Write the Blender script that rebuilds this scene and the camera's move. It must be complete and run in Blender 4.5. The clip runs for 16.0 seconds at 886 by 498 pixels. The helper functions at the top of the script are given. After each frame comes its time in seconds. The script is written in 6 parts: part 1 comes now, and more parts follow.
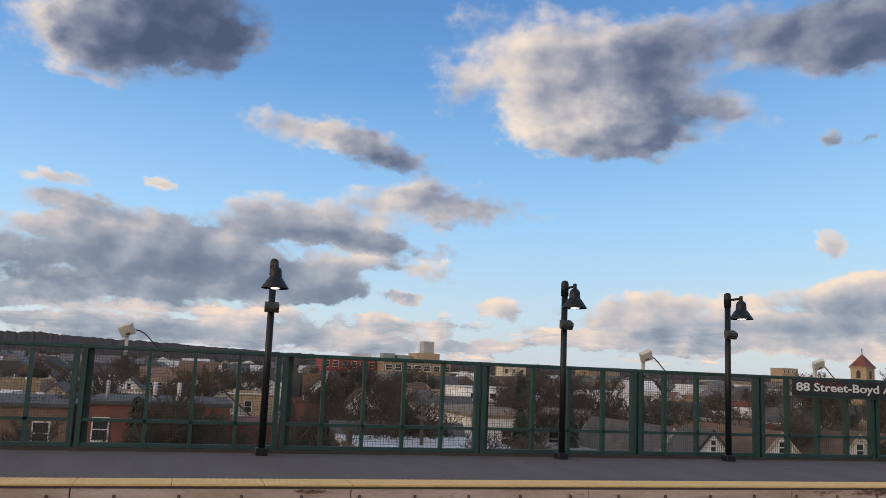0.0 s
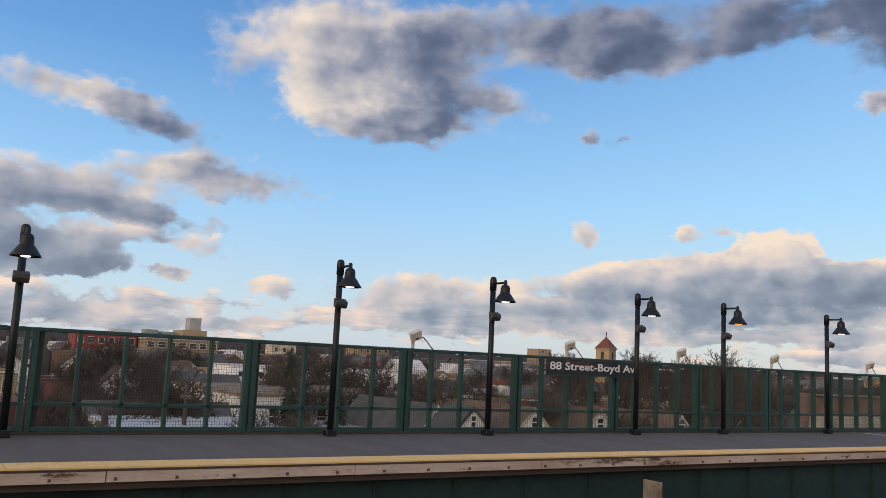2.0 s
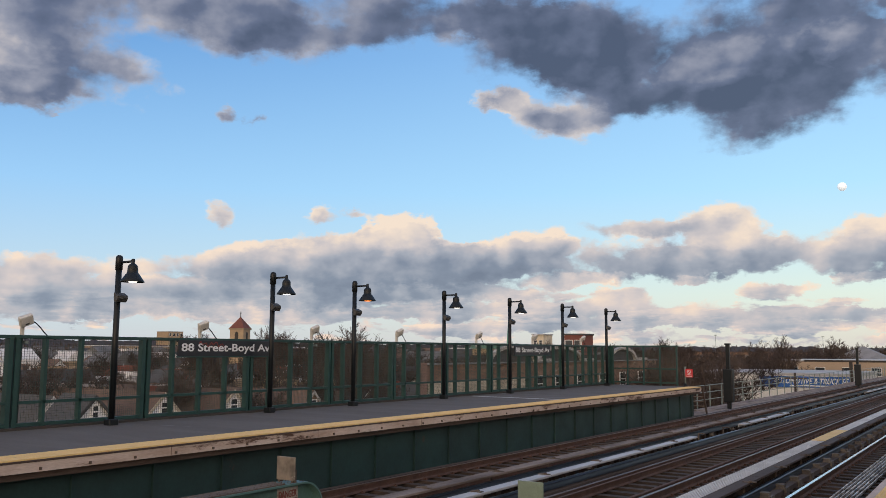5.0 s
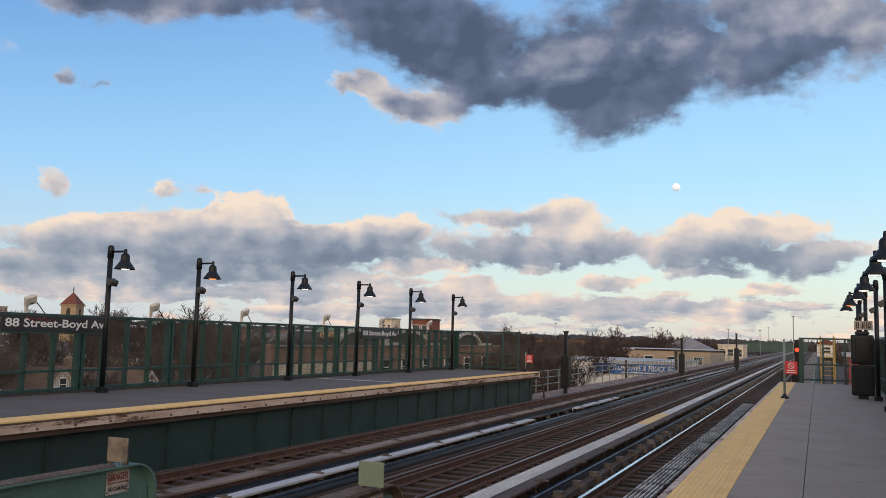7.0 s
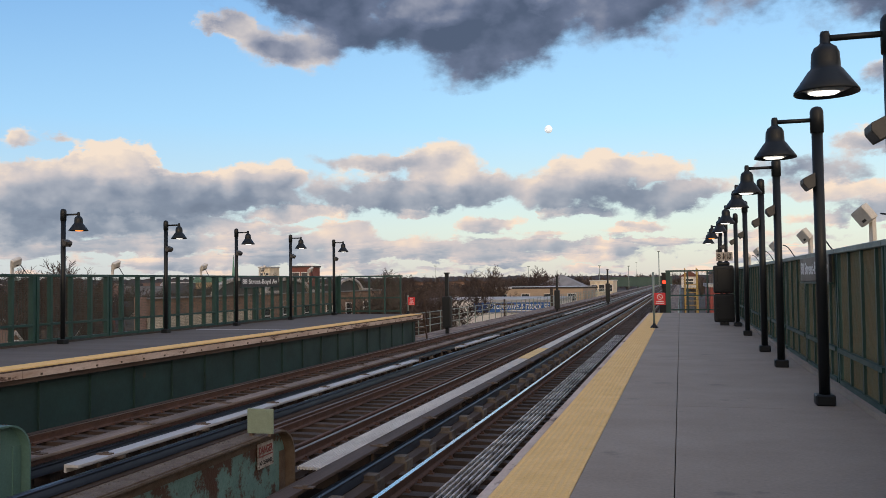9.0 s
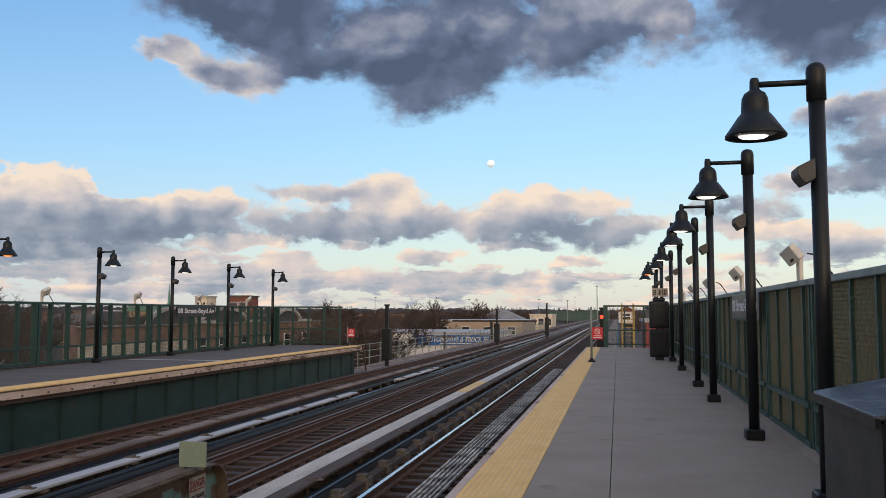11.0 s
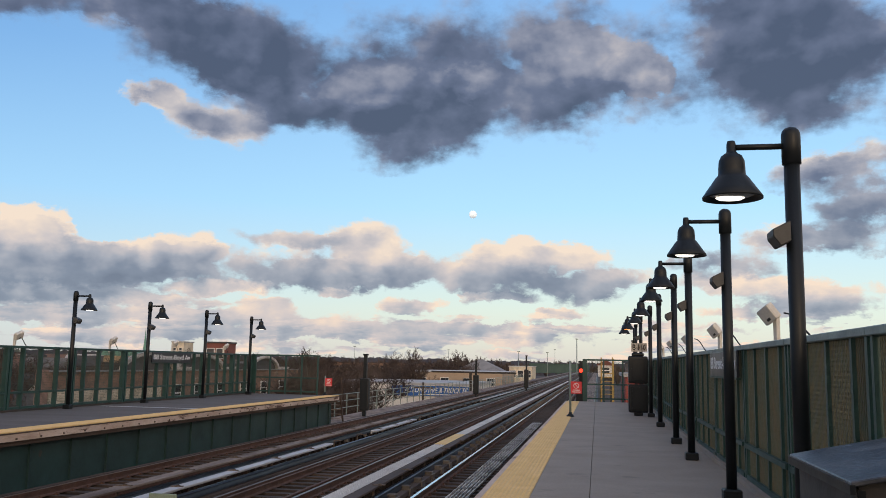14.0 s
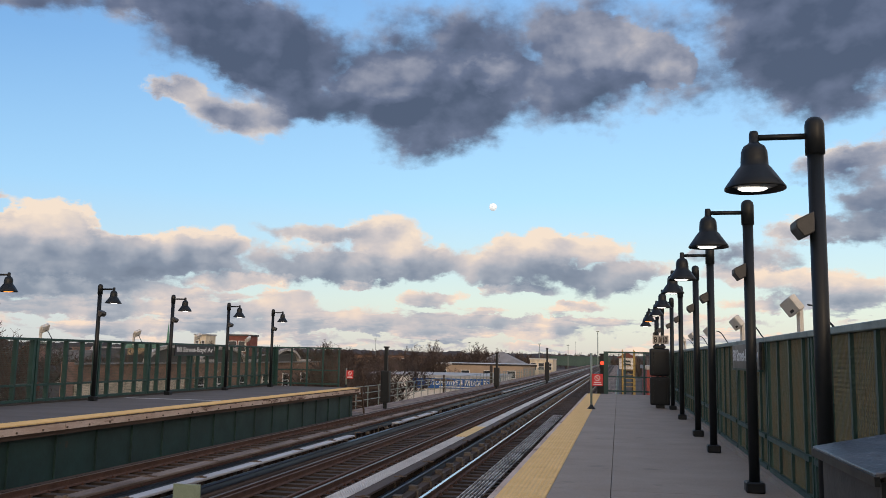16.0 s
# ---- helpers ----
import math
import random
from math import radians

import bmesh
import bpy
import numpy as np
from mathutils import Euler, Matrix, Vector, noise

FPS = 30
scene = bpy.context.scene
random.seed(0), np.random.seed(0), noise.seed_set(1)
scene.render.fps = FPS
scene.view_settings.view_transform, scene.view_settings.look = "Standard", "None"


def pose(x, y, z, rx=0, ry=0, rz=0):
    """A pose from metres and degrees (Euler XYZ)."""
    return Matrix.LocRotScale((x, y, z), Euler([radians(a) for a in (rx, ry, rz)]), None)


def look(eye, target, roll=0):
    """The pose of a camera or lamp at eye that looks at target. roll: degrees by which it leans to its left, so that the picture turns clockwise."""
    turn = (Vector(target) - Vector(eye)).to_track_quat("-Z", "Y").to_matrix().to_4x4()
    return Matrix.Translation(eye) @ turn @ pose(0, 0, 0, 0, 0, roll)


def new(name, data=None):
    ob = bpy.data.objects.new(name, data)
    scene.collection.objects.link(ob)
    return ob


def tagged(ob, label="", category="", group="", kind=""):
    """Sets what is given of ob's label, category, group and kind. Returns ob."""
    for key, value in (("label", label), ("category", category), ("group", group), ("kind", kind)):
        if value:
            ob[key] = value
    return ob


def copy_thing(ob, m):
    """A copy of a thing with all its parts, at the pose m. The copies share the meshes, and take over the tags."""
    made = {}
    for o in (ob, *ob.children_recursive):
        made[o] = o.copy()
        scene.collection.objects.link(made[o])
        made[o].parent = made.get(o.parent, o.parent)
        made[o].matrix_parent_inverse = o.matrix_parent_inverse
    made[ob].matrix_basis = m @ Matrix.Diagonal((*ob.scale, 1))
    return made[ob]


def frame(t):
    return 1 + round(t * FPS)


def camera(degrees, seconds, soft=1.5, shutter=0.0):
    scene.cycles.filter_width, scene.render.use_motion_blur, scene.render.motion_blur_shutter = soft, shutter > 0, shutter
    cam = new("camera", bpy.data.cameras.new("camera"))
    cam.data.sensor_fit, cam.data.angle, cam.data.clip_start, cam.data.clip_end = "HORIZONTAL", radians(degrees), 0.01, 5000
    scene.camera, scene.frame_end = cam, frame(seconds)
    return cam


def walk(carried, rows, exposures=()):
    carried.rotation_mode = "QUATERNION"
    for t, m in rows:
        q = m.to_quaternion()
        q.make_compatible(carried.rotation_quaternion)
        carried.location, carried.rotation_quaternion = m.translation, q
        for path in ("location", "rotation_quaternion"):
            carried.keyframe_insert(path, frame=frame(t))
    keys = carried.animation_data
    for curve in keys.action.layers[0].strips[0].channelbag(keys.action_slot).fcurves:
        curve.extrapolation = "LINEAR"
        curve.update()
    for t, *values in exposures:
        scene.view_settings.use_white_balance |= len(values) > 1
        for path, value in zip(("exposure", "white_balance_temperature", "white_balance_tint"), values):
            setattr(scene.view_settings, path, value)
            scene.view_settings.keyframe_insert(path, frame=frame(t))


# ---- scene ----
cam = camera(55.3, 16.0, soft=0.8)

PATH = [
    (0, (0.101, 0.004, 1.633), (-1.8, 0.553, 1.92), 2.4),
    (0.5, (0.117, -0.01, 1.631), (-1.753, 0.64, 1.917), 2.4),
    (1, (0.135, -0.037, 1.628), (-1.683, 0.751, 1.901), 2.4),
    (1.5, (0.139, -0.055, 1.623), (-1.617, 0.866, 1.883), 2.8),
    (2, (0.112, -0.037, 1.618), (-1.58, 0.997, 1.88), 2.8),
    (2.5, (0.073, -0.012, 1.615), (-1.563, 1.107, 1.882), 2.9),
    (3, (0.039, 0.019, 1.611), (-1.558, 1.193, 1.872), 2.7),
    (3.5, (0.022, 0.038, 1.609), (-1.537, 1.266, 1.856), 2.9),
    (4, (0.015, 0.051, 1.608), (-1.424, 1.419, 1.851), 2.5),
    (4.5, (0.01, 0.045, 1.607), (-1.252, 1.577, 1.85), 1.1),
    (7, (0.038, 0.03, 1.577), (-0.768, 1.848, 1.782), 1.5),
    (7.5, (0.035, 0.037, 1.57), (-0.709, 1.884, 1.76), 1.1),
    (8, (0.008, 0.049, 1.559), (-0.678, 1.922, 1.706), -0.4),
    (8.5, (-0.034, 0.056, 1.544), (-0.622, 1.964, 1.656), -0.7),
    (9, (-0.055, 0.049, 1.534), (-0.594, 1.973, 1.611), -0.7),
    (9.5, (-0.055, 0.033, 1.531), (-0.576, 1.964, 1.58), -1.0),
    (10, (-0.051, 0.023, 1.529), (-0.515, 1.967, 1.605), -1.0),
    (12.5, (-0.028, 0.021, 1.565), (-0.398, 1.973, 1.799), 1.0),
    (13, (-0.024, 0.017, 1.571), (-0.389, 1.968, 1.817), 1.2),
    (13.5, (-0.03, 0.018, 1.575), (-0.389, 1.969, 1.833), 1.1),
    (14, (-0.026, 0.015, 1.576), (-0.384, 1.964, 1.845), 1.1),
    (14.5, (-0.026, 0.01, 1.575), (-0.39, 1.958, 1.846), 1.2),
    (15, (-0.024, 0.005, 1.574), (-0.398, 1.951, 1.841), 1.3),
    (15.5, (-0.023, 0.004, 1.572), (-0.409, 1.949, 1.83), 1.2),
    (16, (-0.026, 0.005, 1.569), (-0.431, 1.947, 1.82), 1.1),
]
walk(cam, [(t, look(eye, target, lean)) for t, eye, target, lean in PATH])

# ---------------------------------------------------------------- world, sun and sky
def srgb(r, g, b):
    return tuple(((c / 255 + 0.055) / 1.055) ** 2.4 if c > 10 else c / 255 / 12.92 for c in (r, g, b)) + (1.0,)


world = bpy.data.worlds.new("evening_sky")
scene.world = world
world.use_nodes = True
wn, wl = world.node_tree.nodes, world.node_tree.links
background = wn["Background"]


def wmath(op, a, b=0.0, c=0.0, clamp=False):
    node = wn.new("ShaderNodeMath")
    node.operation, node.use_clamp = op, clamp
    for slot, v in zip(node.inputs, (a, b, c)):
        if isinstance(v, (int, float)):
            slot.default_value = v
        else:
            wl.new(v, slot)
    return node.outputs[0]


def wnoise(vec, scale, detail=8.0, rough=0.55, lac=2.0, dist=0.0):
    node = wn.new("ShaderNodeTexNoise")
    for k, v in (("Scale", scale), ("Detail", detail), ("Roughness", rough), ("Lacunarity", lac), ("Distortion", dist)):
        node.inputs[k].default_value = v
    wl.new(vec, node.inputs["Vector"])
    return node.outputs["Fac"]


def wvec(x, y, z=0.0):
    node = wn.new("ShaderNodeCombineXYZ")
    for slot, v in zip(node.inputs, (x, y, z)):
        if isinstance(v, (int, float)):
            slot.default_value = v
        else:
            wl.new(v, slot)
    return node.outputs[0]


def wramp(fac, stops):
    node = wn.new("ShaderNodeValToRGB")
    els = node.color_ramp.elements
    while len(els) < len(stops):
        els.new(0.5)
    for e, (p, c) in zip(els, stops):
        e.position, e.color = p, srgb(*c)
    wl.new(fac, node.inputs["Fac"])
    return node.outputs["Color"]


def wmix(fac, a, b, kind="MIX"):
    node = wn.new("ShaderNodeMix")
    node.data_type, node.blend_type = "RGBA", kind
    for slot, v in ((0, fac), (6, a), (7, b)):
        if isinstance(v, (int, float, tuple)):
            node.inputs[slot].default_value = v
        else:
            wl.new(v, node.inputs[slot])
    return node.outputs[2]


coord = wn.new("ShaderNodeTexCoord")
split = wn.new("ShaderNodeSeparateXYZ")
wl.new(coord.outputs["Generated"], split.inputs[0])
dx, dy, dz = split.outputs
# azimuth to the left of the line of the tracks, and height, both in degrees
azim = wmath("MULTIPLY", wmath("ARCTAN2", wmath("MULTIPLY", dx, -1.0), dy), 57.2958)
elev = wmath("MULTIPLY", wmath("ARCSINE", dz), 57.2958)
flat = wvec(azim, wmath("MULTIPLY", elev, 1.35), 0.0)
# ragged edges: the cloud shapes are pushed about by turbulence at two sizes
w1, w2 = wnoise(flat, 0.16, 3.0), wnoise(wvec(wmath("ADD", azim, 71.0), wmath("MULTIPLY", elev, 1.7), 5.0), 0.16, 3.0)
w3, w4 = wnoise(flat, 0.75, 5.0, 0.6), wnoise(wvec(wmath("ADD", azim, 33.0), wmath("MULTIPLY", elev, 1.7), 9.0), 0.75, 5.0, 0.6)


def shove(x, big, small, k1, k2):
    return wmath("ADD", x, wmath("ADD", wmath("MULTIPLY", wmath("SUBTRACT", big, 0.5), k1), wmath("MULTIPLY", wmath("SUBTRACT", small, 0.5), k2)))


place = wvec(shove(azim, w1, w3, 3.5, 2.6), shove(elev, w2, w4, 1.6, 1.5), 0.0)
amount, lightness, middle = (wmath("MULTIPLY", azim, 0.0) for _ in range(3))


def cloud(u, v, a, b, tilt, tone, strength):
    """One billow: its direction, half width and half height in degrees, its tilt, how brightly it is lit (0 to 1) and how thick it is."""
    global amount, lightness, middle
    m = wn.new("ShaderNodeMapping")
    m.vector_type = "TEXTURE"
    m.inputs["Location"].default_value = (u, v, 0)
    m.inputs["Rotation"].default_value = (0, 0, radians(tilt))
    m.inputs["Scale"].default_value = (a * 1.35, b * 1.42, 1)
    wl.new(place, m.inputs["Vector"])
    g = wn.new("ShaderNodeTexGradient")
    g.gradient_type = "SPHERICAL"
    wl.new(m.outputs[0], g.inputs[0])
    amount = wmath("MULTIPLY_ADD", g.outputs["Fac"], strength, amount)
    lightness = wmath("MULTIPLY_ADD", g.outputs["Fac"], strength * tone, lightness)
    middle = wmath("MULTIPLY_ADD", g.outputs["Fac"], strength * v, middle)


cloud(99.7, 20.5, 4.6, 2.5, -11, 0.85, 1.00)
cloud(93.2, 21.3, 5.8, 2.9, -9, 0.05, 1.40)
cloud(89.5, 20.5, 3.4, 1.4, -8, 0.30, 0.70)
cloud(98.4, 17.2, 3.6, 0.4, 6, 0.60, 0.50)
cloud(68.7, 21.5, 5.9, 3.1, -0, 0.85, 1.00)
cloud(63.2, 20.8, 5.0, 2.9, 1, 0.62, 1.00)
cloud(65.8, 17.0, 5.4, 1.9, -0, 1.00, 1.70)
cloud(59.6, 18.7, 3.9, 3.4, 2, 0.20, 1.10)
cloud(63.5, 15.4, 4.6, 1.0, 0, 0.20, 1.00)
cloud(54.3, 17.2, 3.0, 1.3, 3, 0.65, 0.90)
cloud(58.2, 15.6, 3.3, 1.0, 2, 0.60, 0.60)
cloud(73.7, 18.5, 2.0, 1.7, -2, 0.60, 0.50)
cloud(51.9, 21.5, 8.0, 2.5, 5, 0.50, 0.50)
cloud(47.4, 21.7, 3.6, 2.3, 7, 0.25, 0.90)
cloud(83.0, 15.8, 5.0, 1.1, 1, 0.72, 1.00)
cloud(77.9, 14.5, 3.9, 1.1, 16, 0.30, 1.00)
cloud(71.5, 11.1, 4.7, 1.3, 4, 0.45, 1.00)
cloud(76.5, 11.7, 3.9, 1.1, 2, 0.72, 0.90)
cloud(81.8, 9.9, 6.5, 1.4, 1, 0.60, 0.90)
cloud(87.3, 8.8, 6.6, 1.3, 1, 0.40, 0.90)
cloud(78.7, 8.4, 4.6, 0.7, 5, 0.30, 0.90)
cloud(97.8, 9.4, 5.5, 0.7, 2, 0.45, 0.80)
cloud(99.3, 10.9, 3.8, 0.4, 1, 0.75, 0.60)
cloud(93.2, 11.3, 0.8, 0.4, -6, 0.85, 0.80)
cloud(96.8, 6.7, 8.8, 1.8, -1, 0.30, 0.90)
cloud(89.0, 6.5, 7.5, 1.2, -0, 0.25, 0.90)
cloud(95.3, 8.1, 7.4, 0.6, -1, 0.70, 0.70)
cloud(85.3, 5.7, 5.9, 1.3, 0, 0.28, 0.90)
cloud(77.5, 7.0, 4.2, 0.7, 5, 0.60, 0.80)
cloud(91.5, 4.5, 10.1, 0.8, -1, 0.28, 0.90)
cloud(99.6, 3.9, 4.3, 0.6, -5, 0.65, 0.70)
cloud(92.5, 3.3, 9.6, 0.4, -1, 0.68, 0.70)
cloud(81.9, 4.8, 2.8, 0.8, 2, 0.22, 0.90)
cloud(91.3, 2.2, 10.4, 0.5, -0, 0.50, 0.70)
cloud(76.9, 4.9, 1.5, 0.5, -3, 0.60, 1.00)
cloud(79.1, 2.0, 9.4, 0.8, -1, 0.55, 0.50)
cloud(69.7, 4.4, 1.4, 0.7, -2, 0.72, 0.80)
cloud(87.3, 2.9, 2.2, 0.5, -3, 0.85, 0.70)
cloud(48.6, 15.2, 1.0, 0.5, 4, 0.30, 0.90)
cloud(46.5, 14.9, 0.8, 0.4, 5, 0.35, 0.70)
cloud(48.9, 8.5, 1.2, 0.9, -2, 0.80, 1.00)
cloud(42.2, 8.9, 0.9, 0.6, -1, 0.85, 0.90)
cloud(39.7, 9.0, 1.6, 0.5, -1, 0.80, 0.90)
cloud(45.0, 6.6, 5.3, 0.9, -6, 0.80, 0.90)
cloud(36.5, 7.6, 2.2, 1.3, -1, 1.00, 1.50)
cloud(40.2, 7.0, 3.3, 1.0, -2, 0.72, 0.90)
cloud(42.1, 5.2, 9.7, 1.1, -0, 0.40, 0.90)
cloud(34.0, 5.9, 4.2, 1.3, -1, 0.32, 1.00)
cloud(29.3, 6.6, 3.6, 1.1, -0, 0.70, 0.80)
cloud(60.2, 4.7, 7.5, 0.9, -4, 0.62, 0.70)
cloud(56.3, 3.6, 9.9, 0.7, -1, 0.50, 0.70)
cloud(54.7, 2.8, 11.4, 0.5, -1, 0.80, 0.50)
cloud(40.6, 3.6, 12.1, 0.7, -0, 0.55, 0.60)
cloud(43.5, 2.2, 12.3, 0.5, -1, 0.70, 0.50)
cloud(76.7, 4.8, 1.3, 0.5, 0, 0.60, 1.00)
cloud(27.3, 20.8, 6.0, 3.1, 6, 0.12, 1.10)
cloud(44.1, 21.5, 8.6, 2.3, 0, 0.30, 0.70)
cloud(53.5, 21.9, 8.0, 1.8, -3, 0.50, 0.60)
cloud(34.7, 22.7, 9.5, 1.4, 4, 0.25, 0.90)
cloud(24.4, 18.3, 2.8, 1.5, 6, 0.20, 0.90)
cloud(30.1, 16.7, 1.6, 0.9, 3, 0.80, 0.90)
cloud(26.5, 15.5, 3.1, 0.9, 14, 0.55, 0.90)
cloud(17.8, 19.6, 9.3, 3.2, 1, 0.12, 1.10)
cloud(13.3, 16.1, 4.9, 2.6, 1, 0.08, 1.10)
cloud(6.9, 18.0, 8.3, 3.3, 4, 0.18, 1.00)
cloud(14.9, 18.4, 3.6, 1.3, -4, 0.90, 1.50)
cloud(8.0, 18.9, 2.2, 1.0, 3, 0.95, 1.40)
cloud(0.6, 18.8, 5.0, 2.5, 6, 0.28, 0.90)
cloud(1.2, 20.4, 3.8, 1.6, 14, 0.90, 1.40)
cloud(-3.2, 19.4, 1.7, 1.4, 8, 0.95, 1.80)
cloud(5.0, 22.6, 8.0, 2.4, 2, 0.22, 1.00)
cloud(-9.0, 22.8, 6.0, 2.0, 0, 0.25, 0.80)
cloud(95.5, 20.4, 4.6, 2.6, -9, 0.30, 1.00)
cloud(21.2, 16.2, 3.3, 1.1, -1, 0.15, 0.80)
cloud(37.2, 21.0, 9.8, 1.0, -6, 0.30, 0.70)
cloud(30.0, 16.8, 1.6, 0.7, -3, 0.82, 1.00)
cloud(26.5, 15.5, 3.5, 1.3, 9, 0.60, 0.90)
cloud(48.9, 8.6, 1.0, 0.8, -6, 0.80, 0.10)
cloud(37.0, 7.7, 2.1, 1.2, -3, 1.00, 1.50)
cloud(45.7, 6.1, 3.3, 0.9, -4, 0.80, 0.70)
cloud(38.2, 5.7, 9.0, 1.3, -3, 0.32, 0.90)
cloud(29.4, 5.8, 7.2, 1.3, -2, 0.35, 0.90)
cloud(32.5, 6.6, 2.3, 1.0, -2, 0.72, 0.80)
cloud(27.7, 7.0, 2.3, 1.0, -2, 0.95, 1.30)
cloud(21.4, 8.2, 3.9, 0.6, 2, 0.50, 0.80)
cloud(15.7, 8.2, 2.3, 1.1, -0, 0.90, 1.30)
cloud(17.2, 6.6, 5.3, 1.5, -1, 0.70, 0.80)
cloud(19.1, 5.6, 3.4, 1.1, -1, 0.30, 0.80)
cloud(14.5, 5.9, 3.4, 1.0, -1, 0.35, 0.80)
cloud(3.4, 7.4, 4.4, 0.8, 1, 1.00, 1.60)
cloud(3.8, 5.6, 5.4, 1.2, 0, 0.25, 1.00)
cloud(9.0, 6.5, 4.0, 1.0, 0, 0.65, 0.80)
cloud(6.2, 4.4, 2.4, 0.4, -0, 0.60, 0.80)
cloud(-1.5, 5.6, 2.5, 1.0, 1, 0.62, 0.80)
cloud(12.3, 3.9, 2.1, 0.5, -1, 0.70, 0.90)
cloud(25.2, 4.8, 2.7, 0.5, -2, 0.90, 0.90)
cloud(22.8, 3.9, 2.7, 0.4, -1, 0.80, 0.80)
cloud(2.8, 3.5, 1.1, 0.4, -0, 0.65, 0.90)
cloud(17.5, 4.5, 1.7, 0.3, -1, 0.80, 0.80)
cloud(35.3, 3.8, 8.1, 0.5, -0, 0.50, 0.80)
cloud(30.0, 2.7, 9.8, 0.5, -2, 0.50, 0.70)
cloud(19.4, 1.9, 11.3, 0.5, -1, 0.60, 0.60)
cloud(6.7, 2.3, 9.0, 0.3, -1, 0.60, 0.50)
cloud(-10.2, 19.2, 6.9, 4.3, -4, 0.12, 1.10)
cloud(-15.3, 19.5, 6.2, 4.5, 7, 0.15, 1.10)
cloud(-14.7, 13.0, 3.5, 0.8, -6, 0.85, 0.90)
cloud(-14.7, 12.1, 4.2, 1.0, -7, 0.25, 1.00)
cloud(-15.6, 10.0, 2.8, 1.3, -5, 0.22, 1.00)
cloud(-11.0, 8.4, 2.3, 0.9, 2, 0.75, 0.80)
cloud(-14.2, 8.1, 3.8, 0.9, 2, 0.30, 0.90)
cloud(-8.2, 6.7, 3.1, 0.9, 1, 0.40, 0.80)
cloud(-14.4, 5.1, 4.7, 0.7, 1, 0.90, 0.90)
cloud(-13.7, 4.1, 4.8, 0.6, 1, 0.40, 0.80)
cloud(-7.8, 5.4, 2.8, 0.6, 1, 0.70, 0.80)
cloud(-8.5, 3.6, 3.4, 0.4, -0, 0.75, 0.70)
cloud(2.3, 3.6, 1.5, 0.3, -1, 0.70, 0.80)
cloud(13.2, 2.5, 12.5, 0.5, 2, 0.50, 0.42)
cloud(7.6, 1.4, 11.2, 0.3, 1, 0.62, 0.42)
cloud(12.1, 0.7, 15.9, 0.3, 1, 0.50, 0.42)
cloud(27.0, 2.3, 11.0, 0.4, 0, 0.45, 0.42)
cloud(33.3, 1.4, 12.1, 0.4, 0, 0.50, 0.42)
cloud(21.9, 3.4, 2.3, 0.3, 0, 0.80, 0.60)
cloud(45.0, 3.5, 15.0, 1.0, -2, 0.45, 0.45)
cloud(54.7, 2.6, 9.5, 0.6, -3, 0.50, 0.45)
cloud(37.9, 4.3, 10.0, 0.8, -1, 0.42, 0.45)
cloud(77.6, 1.5, 10.8, 0.4, -3, 0.45, 0.70)
cloud(84.0, 1.9, 6.2, 0.3, -4, 0.75, 0.60)
cloud(50.3, 2.2, 14.8, 0.4, -2, 0.70, 0.45)
cloud(63.8, 2.7, 4.5, 0.5, -3, 0.80, 0.60)
cloud(59.3, 3.7, 3.4, 0.5, -3, 0.75, 0.60)
cloud(28.1, 1.6, 10.3, 0.4, -2, 0.55, 0.40)
cloud(9.9, 1.7, 15.8, 0.3, -1, 0.50, 0.40)
cloud(-6.7, 2.5, 6.9, 0.3, -0, 0.60, 0.40)
cloud(91.2, 1.7, 12.4, 0.6, -1, 0.35, 0.60)
cloud(79.9, 2.9, 8.3, 0.5, -1, 0.40, 0.50)
cloud(96.4, 2.3, 7.1, 0.5, -1, 0.35, 0.60)
tone = wmath("MULTIPLY_ADD", wmath("DIVIDE", lightness, wmath("MAXIMUM", amount, 0.001)), 0.92, 0.06)
nearness = wmath("MULTIPLY_ADD", elev, -0.11, 1.35, True)
# low clouds have lit tops and flat grey bases
over_middle = wmath("SUBTRACT", elev, wmath("DIVIDE", middle, wmath("MAXIMUM", amount, 0.001)))
shelf = wmath("MULTIPLY", wmath("MINIMUM", wmath("MAXIMUM", over_middle, -1.1), 1.1), wmath("MULTIPLY_ADD", nearness, 0.2, 0.03))
tone = wmath("ADD", tone, shelf)
# a scattered cover in the rest of the sky
away = wmath("MAXIMUM", wmath("MULTIPLY_ADD", elev, 0.1, -3.0, True), wmath("MULTIPLY_ADD", wmath("ABSOLUTE", wmath("SUBTRACT", azim, 42.0)), 0.08, -5.2, True))
scatter = wmath("MULTIPLY", wmath("MULTIPLY_ADD", wnoise(flat, 0.045, 6.0), 4.0, -0.8, True), away)
tone = wmath("ADD", tone, wmath("MULTIPLY", scatter, 0.75))
amount = wmath("ADD", amount, scatter)


# long thin rows of small clouds just over the horizon
def rows(up):
    return wnoise(wvec(wmath("MULTIPLY", azim, 0.2), wmath("MULTIPLY", wmath("ADD", elev, up), 1.05), 17.0), 1.0, 6.0, 0.58)


